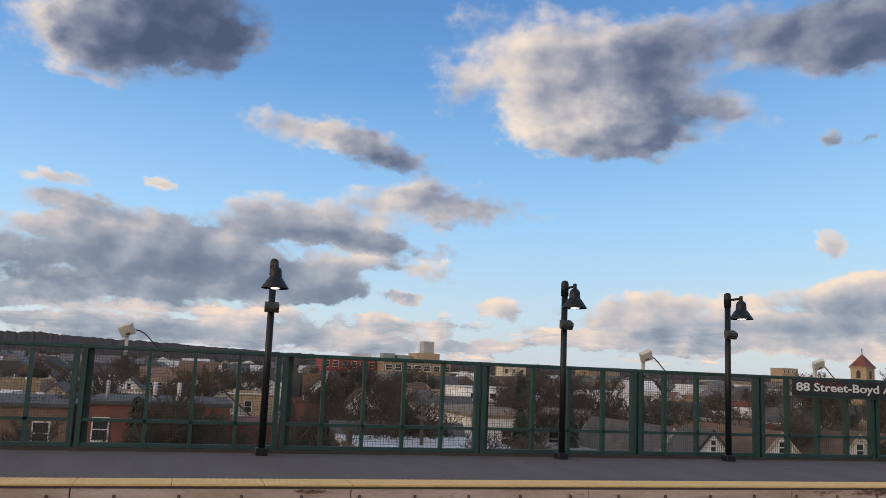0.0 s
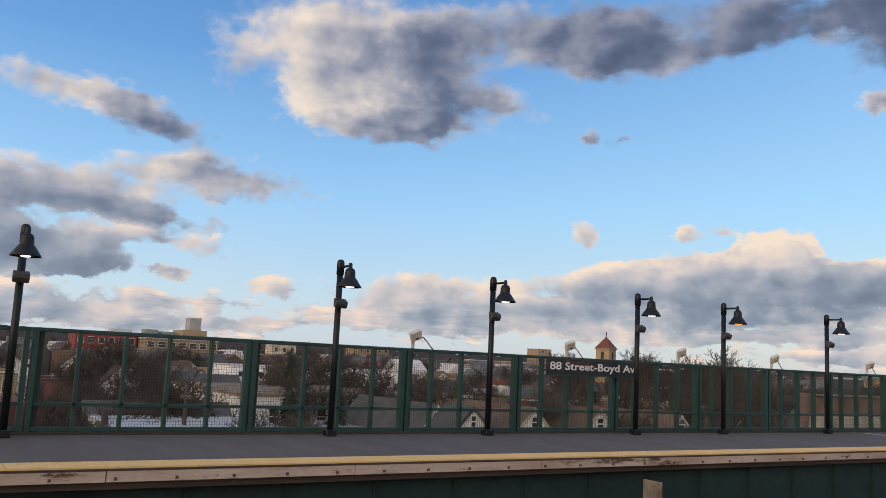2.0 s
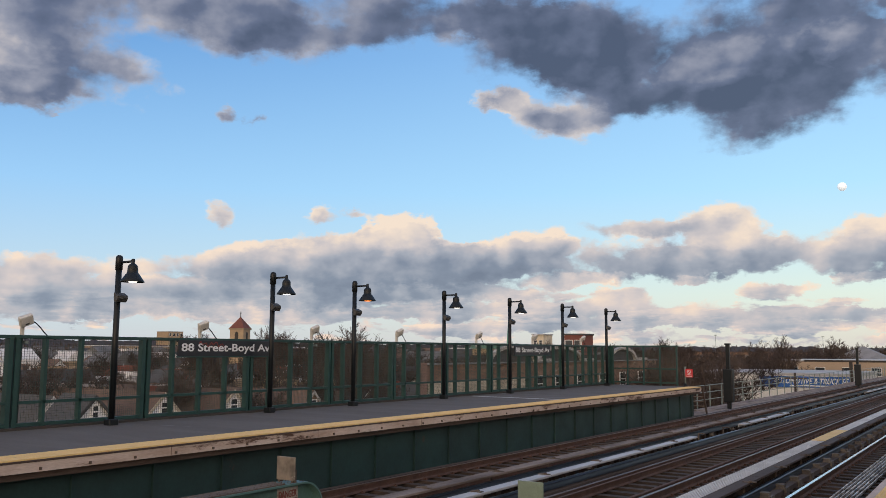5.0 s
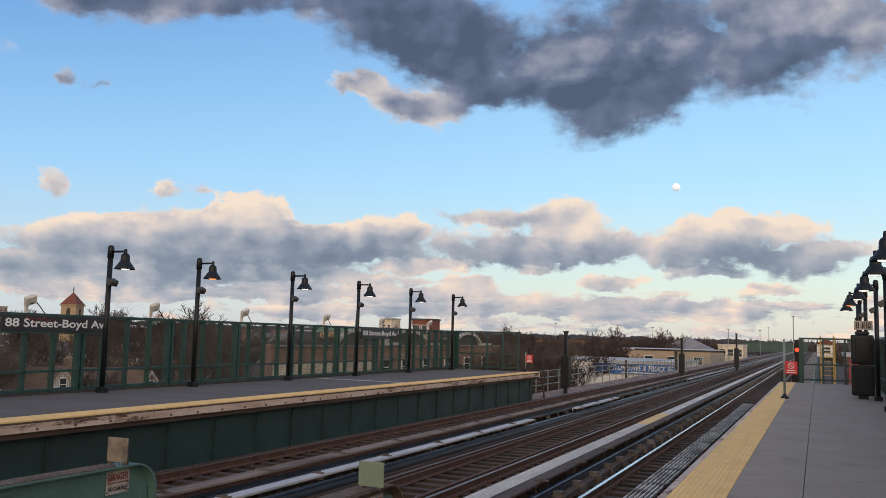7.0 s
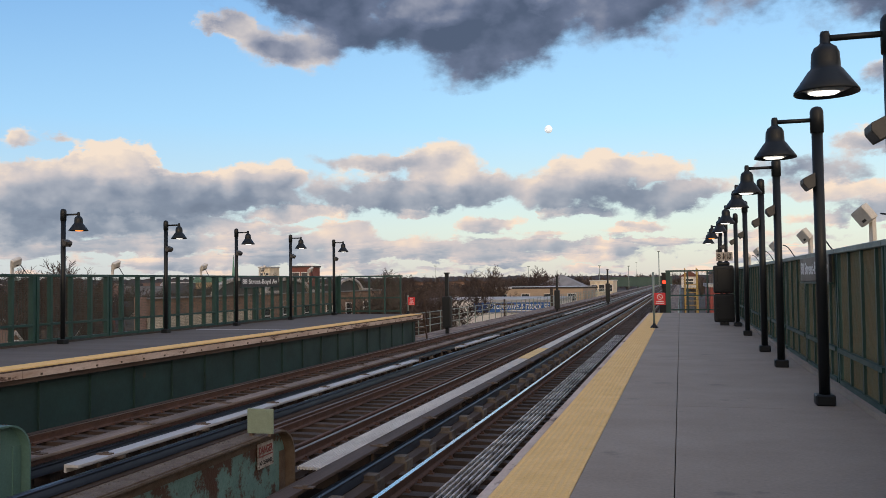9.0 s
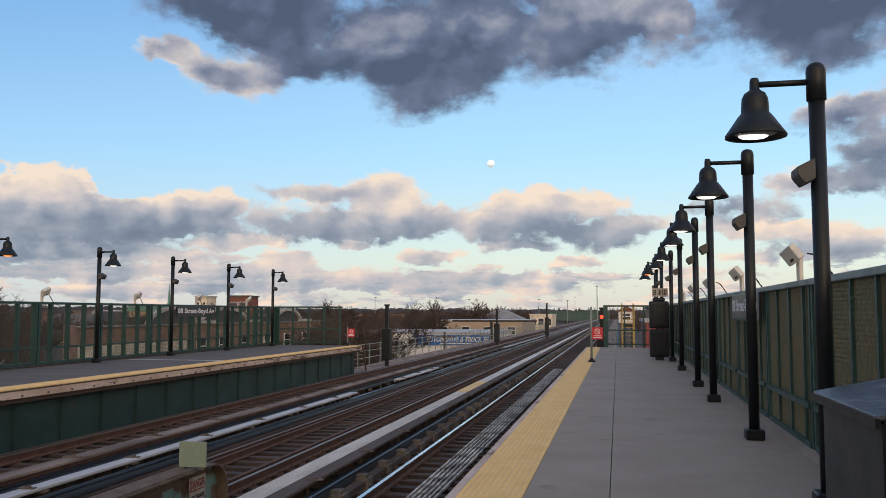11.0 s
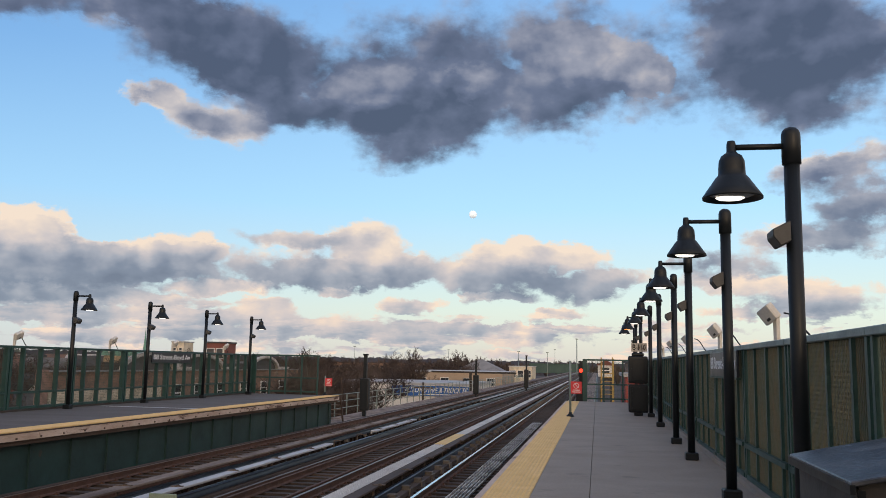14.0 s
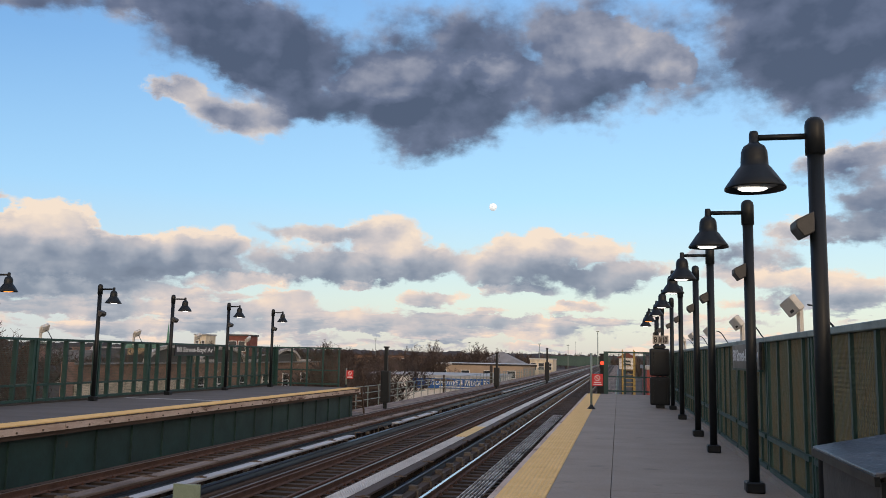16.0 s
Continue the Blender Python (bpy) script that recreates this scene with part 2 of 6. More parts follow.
row_noise = rows(0.0)
window_low = wmath("MINIMUM", wmath("MULTIPLY_ADD", elev, 0.9, 0.15, True), wmath("MULTIPLY_ADD", elev, -0.45, 2.0, True))
streak = wmath("MULTIPLY", wmath("MULTIPLY_ADD", row_noise, 6.0, -2.95, True), window_low)
streak_tone = wmath("MULTIPLY_ADD", wmath("SUBTRACT", row_noise, rows(0.45)), 3.4, 0.45, True)
share = wmath("DIVIDE", wmath("MULTIPLY", streak, 0.8), wmath("MAXIMUM", wmath("ADD", amount, streak), 0.001))
tone = wmath("ADD", wmath("MULTIPLY", tone, wmath("SUBTRACT", 1.0, share)), wmath("MULTIPLY", streak_tone, share))
amount = wmath("MULTIPLY_ADD", streak, 0.6, amount)
grain = wnoise(flat, 0.24, 4.0, 0.45)
fine_grain = wnoise(flat, 0.9, 8.0, 0.55)
# rounded heaps along the edges of the low clouds
heap = wn.new("ShaderNodeTexVoronoi")
heap.feature, heap.normalize = "SMOOTH_F1", True
for k, v in (("Scale", 0.55), ("Detail", 2.0), ("Roughness", 0.5), ("Smoothness", 0.45)):
    heap.inputs[k].default_value = v
wl.new(wvec(shove(azim, w1, w3, 1.5, 1.6), wmath("MULTIPLY", shove(elev, w2, w4, 0.8, 1.0), 1.35), 0.0), heap.inputs["Vector"])
puff = wmath("MULTIPLY", wmath("SUBTRACT", 0.36, heap.outputs["Distance"]), nearness)
body = wmath("ADD", amount, wmath("ADD", wmath("MULTIPLY", wmath("SUBTRACT", grain, 0.5), 1.5), wmath("MULTIPLY", wmath("SUBTRACT", fine_grain, 0.5), 0.6)))
body = wmath("MULTIPLY_ADD", puff, 1.1, body)
cover = wn.new("ShaderNodeMapRange")
cover.interpolation_type = "SMOOTHSTEP"
thin = wmath("SUBTRACT", wmath("MINIMUM", body, wmath("MULTIPLY", amount, 4.0)), 0.2)
wl.new(wmath("DIVIDE", thin, wmath("MULTIPLY_ADD", wmath("MAXIMUM", elev, 0.0), 0.024, 0.26)), cover.inputs["Value"])
# relief: compare the billows with those a little way towards the low sun
lit = wnoise(wvec(wmath("ADD", azim, 0.9), wmath("MULTIPLY", wmath("ADD", elev, 0.6), 1.35), 0.0), 0.24, 4.0, 0.45)
relief = wmath("SUBTRACT", grain, lit)
tone = wmath("ADD", tone, wmath("MULTIPLY", wmath("SUBTRACT", 0.85, wmath("MINIMUM", body, 1.3)), wmath("MULTIPLY_ADD", nearness, -0.12, 0.36)))
tone = wmath("MULTIPLY_ADD", puff, 0.35, tone)
tone = wmath("ADD", tone, wmath("ADD", wmath("MULTIPLY", relief, wmath("MULTIPLY_ADD", nearness, 0.35, 1.15)), wmath("MULTIPLY", wmath("SUBTRACT", fine_grain, 0.5), 0.12)), 0.0, True)
high = wramp(tone, ((0.0, (78, 88, 110)), (0.25, (104, 113, 137)), (0.5, (152, 155, 170)), (0.75, (203, 196, 196)), (1.0, (246, 228, 208))))
low = wramp(tone, ((0.0, (122, 133, 152)), (0.25, (138, 149, 166)), (0.5, (172, 177, 187)), (0.75, (213, 202, 200)), (1.0, (250, 225, 203))))
cloud_color = wmix(nearness, high, low)
clear_left = wramp(wmath("MULTIPLY", elev, 1 / 30.0, 0.0, True), ((0.0, (190, 202, 214)), (0.12, (178, 204, 226)), (0.35, (140, 190, 236)), (0.65, (90, 147, 209)), (1.0, (60, 109, 174))))
clear_right = wramp(wmath("MULTIPLY", elev, 1 / 30.0, 0.0, True), ((0.0, (204, 203, 200)), (0.12, (198, 214, 214)), (0.35, (158, 207, 242)), (0.65, (134, 184, 234)), (1.0, (104, 158, 222))))
clear = wmix(wmath("MULTIPLY_ADD", azim, -1 / 55.0, 1.2, True), clear_left, clear_right)
air = wn.new("ShaderNodeTexSky")
air.sky_type, air.sun_disc = "NISHITA", False
air.sun_elevation, air.sun_rotation = radians(6), radians(200)
air_part = wn.new("ShaderNodeVectorMath")
air_part.operation = "SCALE"
air_part.inputs["Scale"].default_value = 0.05
wl.new(air.outputs[0], air_part.inputs[0])
clear = wmix(1.0, clear, air_part.outputs[0], "ADD")
whole = wmix(wmath("MULTIPLY", cover.outputs[0], 0.96), clear, cloud_color)
# afterglow round the low sun behind the station
SUN = Vector((0.36, -0.93, 0.14)).normalized()
facing = wmath("ADD", wmath("MULTIPLY", dx, SUN.x), wmath("ADD", wmath("MULTIPLY", dy, SUN.y), wmath("MULTIPLY", dz, SUN.z)))
glow_amount = wmath("MULTIPLY", wmath("POWER", wmath("MAXIMUM", facing, 0.0), 2.5), 1.05)
warm = wn.new("ShaderNodeVectorMath")
warm.operation = "SCALE"
warm.inputs[0].default_value = (1.0, 0.73, 0.46)
wl.new(glow_amount, warm.inputs["Scale"])
wl.new(wmix(1.0, whole, warm.outputs[0], "ADD"), background.inputs[0])
background.inputs[1].default_value = 1.0

sun = new("sun", bpy.data.lights.new("sun", "SUN"))
sun.data.energy, sun.data.angle, sun.data.color = 0.7, radians(18), (1.0, 0.73, 0.47)
sun.matrix_basis = look((0, 0, 0), -SUN)

# ---------------------------------------------------------------- materials
def mat(name, base, rough=0.7, metal=0.0, alt=None, scale=6.0, mix=0.6, bump=0.15, fine=60.0, stretch=(1, 1, 1),
        spots=None, spot_cut=0.62, spot_scale=3.0, per_object=0.0, per_island=0.0, spec=0.5):
    """Surface with two scales of variation: broad blotches between base and alt, fine grain in the relief, and optional stains."""
    m = bpy.data.materials.new(name)
    m.use_nodes = True
    nt = m.node_tree
    n, l = nt.nodes, nt.links
    b = n["Principled BSDF"]
    alt = alt or tuple(c * 0.7 for c in base)
    tc = n.new("ShaderNodeTexCoord")
    geo = n.new("ShaderNodeNewGeometry")
    mp = n.new("ShaderNodeMapping")
    mp.inputs["Scale"].default_value = stretch
    l.new(geo.outputs["Position"], mp.inputs["Vector"])
    big = n.new("ShaderNodeTexNoise")
    big.inputs["Scale"].default_value, big.inputs["Detail"].default_value, big.inputs["Roughness"].default_value = scale, 6, 0.65
    l.new(mp.outputs[0], big.inputs["Vector"])
    small = n.new("ShaderNodeTexNoise")
    small.inputs["Scale"].default_value, small.inputs["Detail"].default_value = fine, 3
    l.new(mp.outputs[0], small.inputs["Vector"])
    ramp = n.new("ShaderNodeValToRGB")
    ramp.color_ramp.elements[0].position, ramp.color_ramp.elements[1].position = 0.5 - 0.3 * (1 - mix) - 0.05, 0.5 + 0.3 * (1 - mix) + 0.1
    ramp.color_ramp.elements[0].color, ramp.color_ramp.elements[1].color = (*base, 1), (*alt, 1)
    l.new(big.outputs["Fac"], ramp.inputs["Fac"])
    col = ramp.outputs["Color"]
    g = n.new("ShaderNodeMapRange")
    g.inputs["To Min"].default_value, g.inputs["To Max"].default_value = 0.78, 1.22
    l.new(small.outputs["Fac"], g.inputs["Value"])
    mul = n.new("ShaderNodeVectorMath")
    mul.operation = "SCALE"
    l.new(col, mul.inputs[0])
    l.new(g.outputs[0], mul.inputs["Scale"])
    col = mul.outputs[0]
    if spots:
        sp = n.new("ShaderNodeTexNoise")
        sp.inputs["Scale"].default_value, sp.inputs["Detail"].default_value, sp.inputs["Roughness"].default_value = spot_scale, 8, 0.7
        l.new(mp.outputs[0], sp.inputs["Vector"])
        sr = n.new("ShaderNodeMapRange")
        sr.inputs["From Min"].default_value, sr.inputs["From Max"].default_value = spot_cut, spot_cut + 0.06
        l.new(sp.outputs["Fac"], sr.inputs["Value"])
        mx = n.new("ShaderNodeMix")
        mx.data_type = "RGBA"
        l.new(sr.outputs[0], mx.inputs["Factor"])
        l.new(col, mx.inputs[6])
        mx.inputs[7].default_value = (*spots, 1)
        col = mx.outputs[2]
    for amount, source in ((per_object, "object"), (per_island, "island")):
        if amount:
            rnd = n.new("ShaderNodeObjectInfo").outputs["Random"] if source == "object" else geo.outputs["Random Per Island"]
            v = n.new("ShaderNodeMapRange")
            v.inputs["To Min"].default_value, v.inputs["To Max"].default_value = 1 - amount, 1 + amount
            l.new(rnd, v.inputs["Value"])
            s2 = n.new("ShaderNodeVectorMath")
            s2.operation = "SCALE"
            l.new(col, s2.inputs[0])
            l.new(v.outputs[0], s2.inputs["Scale"])
            col = s2.outputs[0]
    l.new(col, b.inputs["Base Color"])
    rr = n.new("ShaderNodeMapRange")
    rr.inputs["To Min"].default_value, rr.inputs["To Max"].default_value = max(0.05, rough - 0.15), min(1, rough + 0.15)
    l.new(big.outputs["Fac"], rr.inputs["Value"])
    l.new(rr.outputs[0], b.inputs["Roughness"])
    b.inputs["Metallic"].default_value = metal
    b.inputs["Specular IOR Level"].default_value = spec
    if bump:
        bp = n.new("ShaderNodeBump")
        bp.inputs["Strength"].default_value, bp.inputs["Distance"].default_value = bump, 0.02
        l.new(small.outputs["Fac"], bp.inputs["Height"])
        l.new(bp.outputs[0], b.inputs["Normal"])
    return m


def glow(name, color, strength):
    m = bpy.data.materials.new(name)
    m.use_nodes = True
    b = m.node_tree.nodes["Principled BSDF"]
    b.inputs["Base Color"].default_value = (*color, 1)
    b.inputs["Emission Color"].default_value = (*color, 1)
    b.inputs["Emission Strength"].default_value = strength
    return m


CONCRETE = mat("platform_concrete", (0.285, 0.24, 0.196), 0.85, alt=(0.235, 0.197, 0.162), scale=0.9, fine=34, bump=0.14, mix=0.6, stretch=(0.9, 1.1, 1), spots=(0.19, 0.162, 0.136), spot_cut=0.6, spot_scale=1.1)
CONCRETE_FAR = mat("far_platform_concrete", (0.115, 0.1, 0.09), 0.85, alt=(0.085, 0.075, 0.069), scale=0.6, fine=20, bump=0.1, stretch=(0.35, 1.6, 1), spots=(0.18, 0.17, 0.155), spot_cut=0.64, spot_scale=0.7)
YELLOW = mat("tactile_yellow", (0.74, 0.51, 0.215), 0.75, alt=(0.64, 0.43, 0.17), scale=2.5, fine=90, bump=0.2, spots=(0.46, 0.33, 0.17), spot_cut=0.64, spot_scale=5)
EDGE_BOARD = mat("edge_board", (0.55, 0.45, 0.39), 0.85, alt=(0.38, 0.28, 0.22), scale=2.0, fine=40, mix=0.8, stretch=(1, 0.35, 1.6), spots=(0.1, 0.055, 0.038), spot_cut=0.565, spot_scale=2.2)
GREEN = mat("fence_green_paint", (0.013, 0.056, 0.05), 0.5, alt=(0.01, 0.04, 0.036), scale=3, fine=50, bump=0.08)
WIRE = mat("mesh_wire", (0.03, 0.06, 0.05), 0.6, alt=(0.07, 0.06, 0.045), scale=4, bump=0)
RUSTY_WIRE = mat("near_mesh_wire", (0.055, 0.078, 0.055), 0.65, alt=(0.1, 0.085, 0.05), scale=3, bump=0)
GALV = mat("weathered_top_rail", (0.22, 0.27, 0.25), 0.5, alt=(0.15, 0.19, 0.18), scale=3, fine=40, bump=0.1)
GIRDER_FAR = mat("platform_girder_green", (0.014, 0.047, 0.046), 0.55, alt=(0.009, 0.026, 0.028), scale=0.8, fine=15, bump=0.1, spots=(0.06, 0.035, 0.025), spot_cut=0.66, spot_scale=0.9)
GIRDER = mat("peeling_girder_green", (0.15, 0.27, 0.25), 0.6, alt=(0.095, 0.18, 0.17), scale=2.5, fine=30, bump=0.4, spots=(0.075, 0.038, 0.025), spot_cut=0.47, spot_scale=2.2)
GIRDER_CLEAN = mat("girder_green", (0.085, 0.175, 0.16), 0.6, alt=(0.062, 0.13, 0.12), scale=1.5, fine=30, bump=0.15, spots=(0.07, 0.045, 0.03), spot_cut=0.66, spot_scale=1.5)
RUST = mat("rusty_flange", (0.13, 0.10, 0.075), 0.85, alt=(0.07, 0.045, 0.032), scale=5, fine=60, bump=0.4)
BLACK = mat("black_paint", (0.006, 0.009, 0.012), 0.42, alt=(0.009, 0.012, 0.015), scale=5, fine=40, bump=0.04, spec=0.3)
BOX_GREY = mat("grey_cast_box", (0.05, 0.05, 0.05), 0.6, alt=(0.038, 0.038, 0.038), scale=6, bump=0.05)
RAIL_TOP = mat("polished_rail", (0.72, 0.76, 0.82), 0.16, 1.0, alt=(0.6, 0.63, 0.68), scale=3, fine=30, bump=0.02, stretch=(1, 0.1, 1))
RAIL_DULL = mat("dull_rail_head", (0.26, 0.2, 0.17), 0.45, 0.8, alt=(0.17, 0.12, 0.095), scale=3, fine=30, bump=0.05, stretch=(1, 0.1, 1))
RAIL_WEB = mat("rusty_rail", (0.10, 0.05, 0.034), 0.85, alt=(0.06, 0.032, 0.023), scale=4, fine=40, bump=0.3)
THIRD = mat("third_rail_steel", (0.055, 0.072, 0.1), 0.38, 0.5, alt=(0.03, 0.038, 0.052), scale=2, fine=30, stretch=(1, 0.15, 1), bump=0.05)
TIE = mat("creosoted_tie", (0.05, 0.034, 0.026), 0.9, alt=(0.026, 0.019, 0.016), scale=5, fine=60, bump=0.4, stretch=(0.3, 1, 1), per_object=0.35, per_island=0.35)
PLANK = mat("weathered_plank", (0.27, 0.21, 0.175), 0.9, alt=(0.1, 0.072, 0.058), scale=3, fine=50, bump=0.3, mix=0.8, stretch=(1, 0.15, 1), per_object=0.2)
PLANK_BROWN = mat("brown_cover_board", (0.085, 0.058, 0.046), 0.85, alt=(0.042, 0.029, 0.024), scale=3, fine=50, bump=0.25, stretch=(1, 0.15, 1))
COVER_WHITE = mat("pale_cover_board", (0.47, 0.47, 0.48), 0.6, alt=(0.34, 0.34, 0.35), scale=2, fine=40, bump=0.1, stretch=(1, 0.2, 1))
GRATE = mat("fibreglass_walkway", (0.72, 0.69, 0.65), 0.6, alt=(0.5, 0.47, 0.44), scale=2.5, fine=30, bump=0.1, stretch=(1, 0.3, 1), spots=(0.2, 0.16, 0.13), spot_cut=0.66, spot_scale=2)
GRATE_DARK = mat("worn_walkway_strip", (0.62, 0.58, 0.53), 0.7, alt=(0.07, 0.05, 0.04), scale=1.6, fine=30, bump=0.15, mix=0.9)
STEEL_DARK = mat("dark_structural_steel", (0.03, 0.032, 0.03), 0.8, alt=(0.05, 0.035, 0.028), scale=2, bump=0.2)
BLOCK = mat("tie_pad_concrete", (0.17, 0.145, 0.12), 0.9, alt=(0.06, 0.047, 0.038), scale=1.2, bump=0.3, mix=0.85)
SIGN_BLACK = mat("sign_enamel", (0.008, 0.012, 0.02), 0.35, alt=(0.012, 0.017, 0.026), scale=3, bump=0)
SIGN_WHITE = mat("sign_lettering", (0.72, 0.74, 0.76), 0.5, alt=(0.62, 0.64, 0.66), scale=3, bump=0)
GRAFFITI = mat("faded_red_scrawl", (0.32, 0.05, 0.04), 0.6, scale=8, bump=0)
SIGN_RED = mat("red_sign", (0.62, 0.03, 0.04), 0.45, alt=(0.5, 0.03, 0.035), scale=4, bump=0)
SIGN_PALE = mat("white_notice", (0.4, 0.38, 0.35), 0.6, alt=(0.22, 0.19, 0.165), scale=7, bump=0.05, mix=0.9, spots=(0.13, 0.08, 0.055), spot_cut=0.58, spot_scale=7)
NOTICE_RED = mat("faded_red_paint", (0.22, 0.05, 0.045), 0.7, scale=8, bump=0)
NOTICE_BLACK = mat("notice_black_paint", (0.035, 0.03, 0.03), 0.7, scale=8, bump=0)
PALE_GREEN = mat("pale_green_plate", (0.2, 0.26, 0.2), 0.55, alt=(0.15, 0.19, 0.14), scale=4, bump=0.05)
SCRATCHED = mat("scratched_plate", (0.22, 0.185, 0.15), 0.5, alt=(0.1, 0.085, 0.072), scale=5, fine=40, bump=0.1, mix=0.9, spots=(0.36, 0.33, 0.3), spot_cut=0.6, spot_scale=4)
HALL_BRICK = mat("patched_brickwork", (0.25, 0.155, 0.11), 0.85, alt=(0.15, 0.095, 0.07), scale=1.1, fine=9, bump=0.3, mix=0.8, stretch=(1, 0.7, 1.6), spots=(0.42, 0.36, 0.31), spot_cut=0.6, spot_scale=0.6)
PIER_BRICK = mat("pinkish_brickwork", (0.3, 0.19, 0.15), 0.85, alt=(0.22, 0.14, 0.11), scale=1.2, fine=12, bump=0.2)
FLOOD_WHITE = mat("antenna_plastic", (0.62, 0.60, 0.55), 0.5, alt=(0.5, 0.48, 0.44), scale=5, bump=0.02)
LID_METAL = mat("scuffed_box_lid", (0.05, 0.055, 0.065), 0.38, 0.2, alt=(0.12, 0.125, 0.135), scale=3.5, fine=22, bump=0.35, mix=0.95, spots=(0.38, 0.39, 0.4), spot_cut=0.62, spot_scale=6, spec=0.35)
BOX_BROWN = mat("rust_brown_box", (0.05, 0.042, 0.036), 0.7, alt=(0.03, 0.027, 0.025), scale=3, fine=25, bump=0.15, spots=(0.09, 0.05, 0.03), spot_cut=0.63, spot_scale=2)
BOWL = mat("clouded_lamp_glass", (0.42, 0.42, 0.4), 0.2, alt=(0.3, 0.3, 0.29), scale=6, bump=0)
LAMP_ON = glow("lamp_bulb_white", (1.0, 0.93, 0.82), 1.6)
LAMP_ORANGE = glow("lamp_bulb_orange", (1.0, 0.27, 0.05), 1.8)
SIGNAL_RED = glow("signal_red", (1.0, 0.05, 0.02), 2.0)
SIDING_WHITE = mat("white_siding", (0.82, 0.81, 0.79), 0.75, alt=(0.72, 0.71, 0.7), scale=0.6, fine=8, bump=0.1, per_object=0.15)
SIDING_CREAM = mat("cream_siding", (0.7, 0.62, 0.48), 0.75, alt=(0.33, 0.29, 0.22), scale=0.6, fine=8, bump=0.1, per_object=0.15)
BRICK_RED = mat("red_brickwork", (0.2, 0.073, 0.053), 0.85, alt=(0.14, 0.05, 0.04), scale=0.8, fine=12, bump=0.2, per_object=0.2)
BRICK_BROWN = mat("brown_brickwork", (0.25, 0.155, 0.105), 0.85, alt=(0.17, 0.11, 0.078), scale=0.8, fine=12, bump=0.2, per_object=0.2)
BRICK_TAN = mat("tan_brickwork", (0.36, 0.27, 0.17), 0.85, alt=(0.28, 0.21, 0.14), scale=0.8, fine=12, bump=0.2, per_object=0.15)
WALL_TAN = mat("tan_stucco_wall", (0.40, 0.31, 0.23), 0.8, alt=(0.34, 0.27, 0.2), scale=0.3, fine=6, bump=0.1)
PAINTED_RED = mat("bright_red_panels", (0.27, 0.045, 0.042), 0.6, alt=(0.2, 0.035, 0.033), scale=0.4, fine=6, bump=0.1)
ROOF_GREY = mat("grey_shingle_roof", (0.09, 0.088, 0.088), 0.85, alt=(0.06, 0.06, 0.062), scale=0.8, fine=10, bump=0.3, per_object=0.3)
ROOF_BROWN = mat("brown_shingle_roof", (0.13, 0.085, 0.062), 0.85, alt=(0.09, 0.06, 0.045), scale=0.8, fine=10, bump=0.3, per_object=0.25)
ROOF_PALE = mat("pale_flat_roof", (0.55, 0.56, 0.57), 0.7, alt=(0.36, 0.365, 0.37), scale=0.3, fine=5, bump=0.1, per_object=0.3)
ROOF_DARK = mat("tar_flat_roof", (0.05, 0.05, 0.052), 0.8, alt=(0.075, 0.073, 0.073), scale=0.3, fine=5, bump=0.1, per_object=0.3)
TRIM_WORN = mat("worn_white_trim", (0.5, 0.48, 0.45), 0.7, alt=(0.36, 0.34, 0.32), scale=2, bump=0.1)
ROOF_TAN = mat("tan_gravel_roof", (0.26, 0.19, 0.13), 0.9, alt=(0.19, 0.14, 0.1), scale=0.3, fine=8, bump=0.1)
COPPER = mat("green_copper_roof", (0.14, 0.30, 0.24), 0.7, alt=(0.11, 0.23, 0.19), scale=0.5, bump=0.1)
GLASS = mat("window_glass", (0.035, 0.045, 0.055), 0.15, alt=(0.02, 0.025, 0.03), scale=0.6, bump=0, spec=0.8)
TRIM = mat("white_window_trim", (0.76, 0.75, 0.73), 0.6, alt=(0.64, 0.63, 0.62), scale=2, bump=0.05)
BARK = mat("winter_bark", (0.075, 0.06, 0.05), 0.95, alt=(0.055, 0.042, 0.035), scale=2, fine=15, bump=0.3, per_object=0.3)
TWIG = mat("winter_twigs", (0.075, 0.055, 0.046), 0.95, alt=(0.048, 0.036, 0.032), scale=1, bump=0, per_object=0.35, per_island=0.3)
EVERGREEN = mat("evergreen_needles", (0.03, 0.045, 0.028), 0.9, alt=(0.02, 0.03, 0.02), scale=1, bump=0, per_island=0.3)
SOIL = mat("winter_ground", (0.06, 0.05, 0.043), 0.95, alt=(0.08, 0.076, 0.074), scale=0.03, fine=0.6, bump=0.1, spots=(0.045, 0.045, 0.05), spot_cut=0.55, spot_scale=0.02)
WOODS = mat("wooded_hill", (0.05, 0.041, 0.04), 0.95, alt=(0.034, 0.029, 0.03), scale=0.05, fine=0.3, bump=0)
BANNER_BLUE = mat("blue_banner", (0.02, 0.11, 0.36), 0.55, alt=(0.02, 0.09, 0.30), scale=0.5, bump=0)
BRIDGE_GREEN = mat("green_bridge_paint", (0.05, 0.10, 0.09), 0.6, alt=(0.035, 0.075, 0.07), scale=0.2, fine=3, bump=0.05)
STAIR_YELLOW = mat("yellow_stair_paint", (0.45, 0.30, 0.07), 0.6, alt=(0.36, 0.24, 0.06), scale=3, bump=0.05)
ROOF_MID = mat("weathered_grey_roof", (0.27, 0.265, 0.265), 0.8, alt=(0.18, 0.18, 0.182), scale=0.5, fine=6, bump=0.2)
ROOF_FAR = mat("far_roofs", (0.13, 0.128, 0.13), 0.8, alt=(0.07, 0.068, 0.068), scale=0.1, fine=3, bump=0, per_island=0.6)
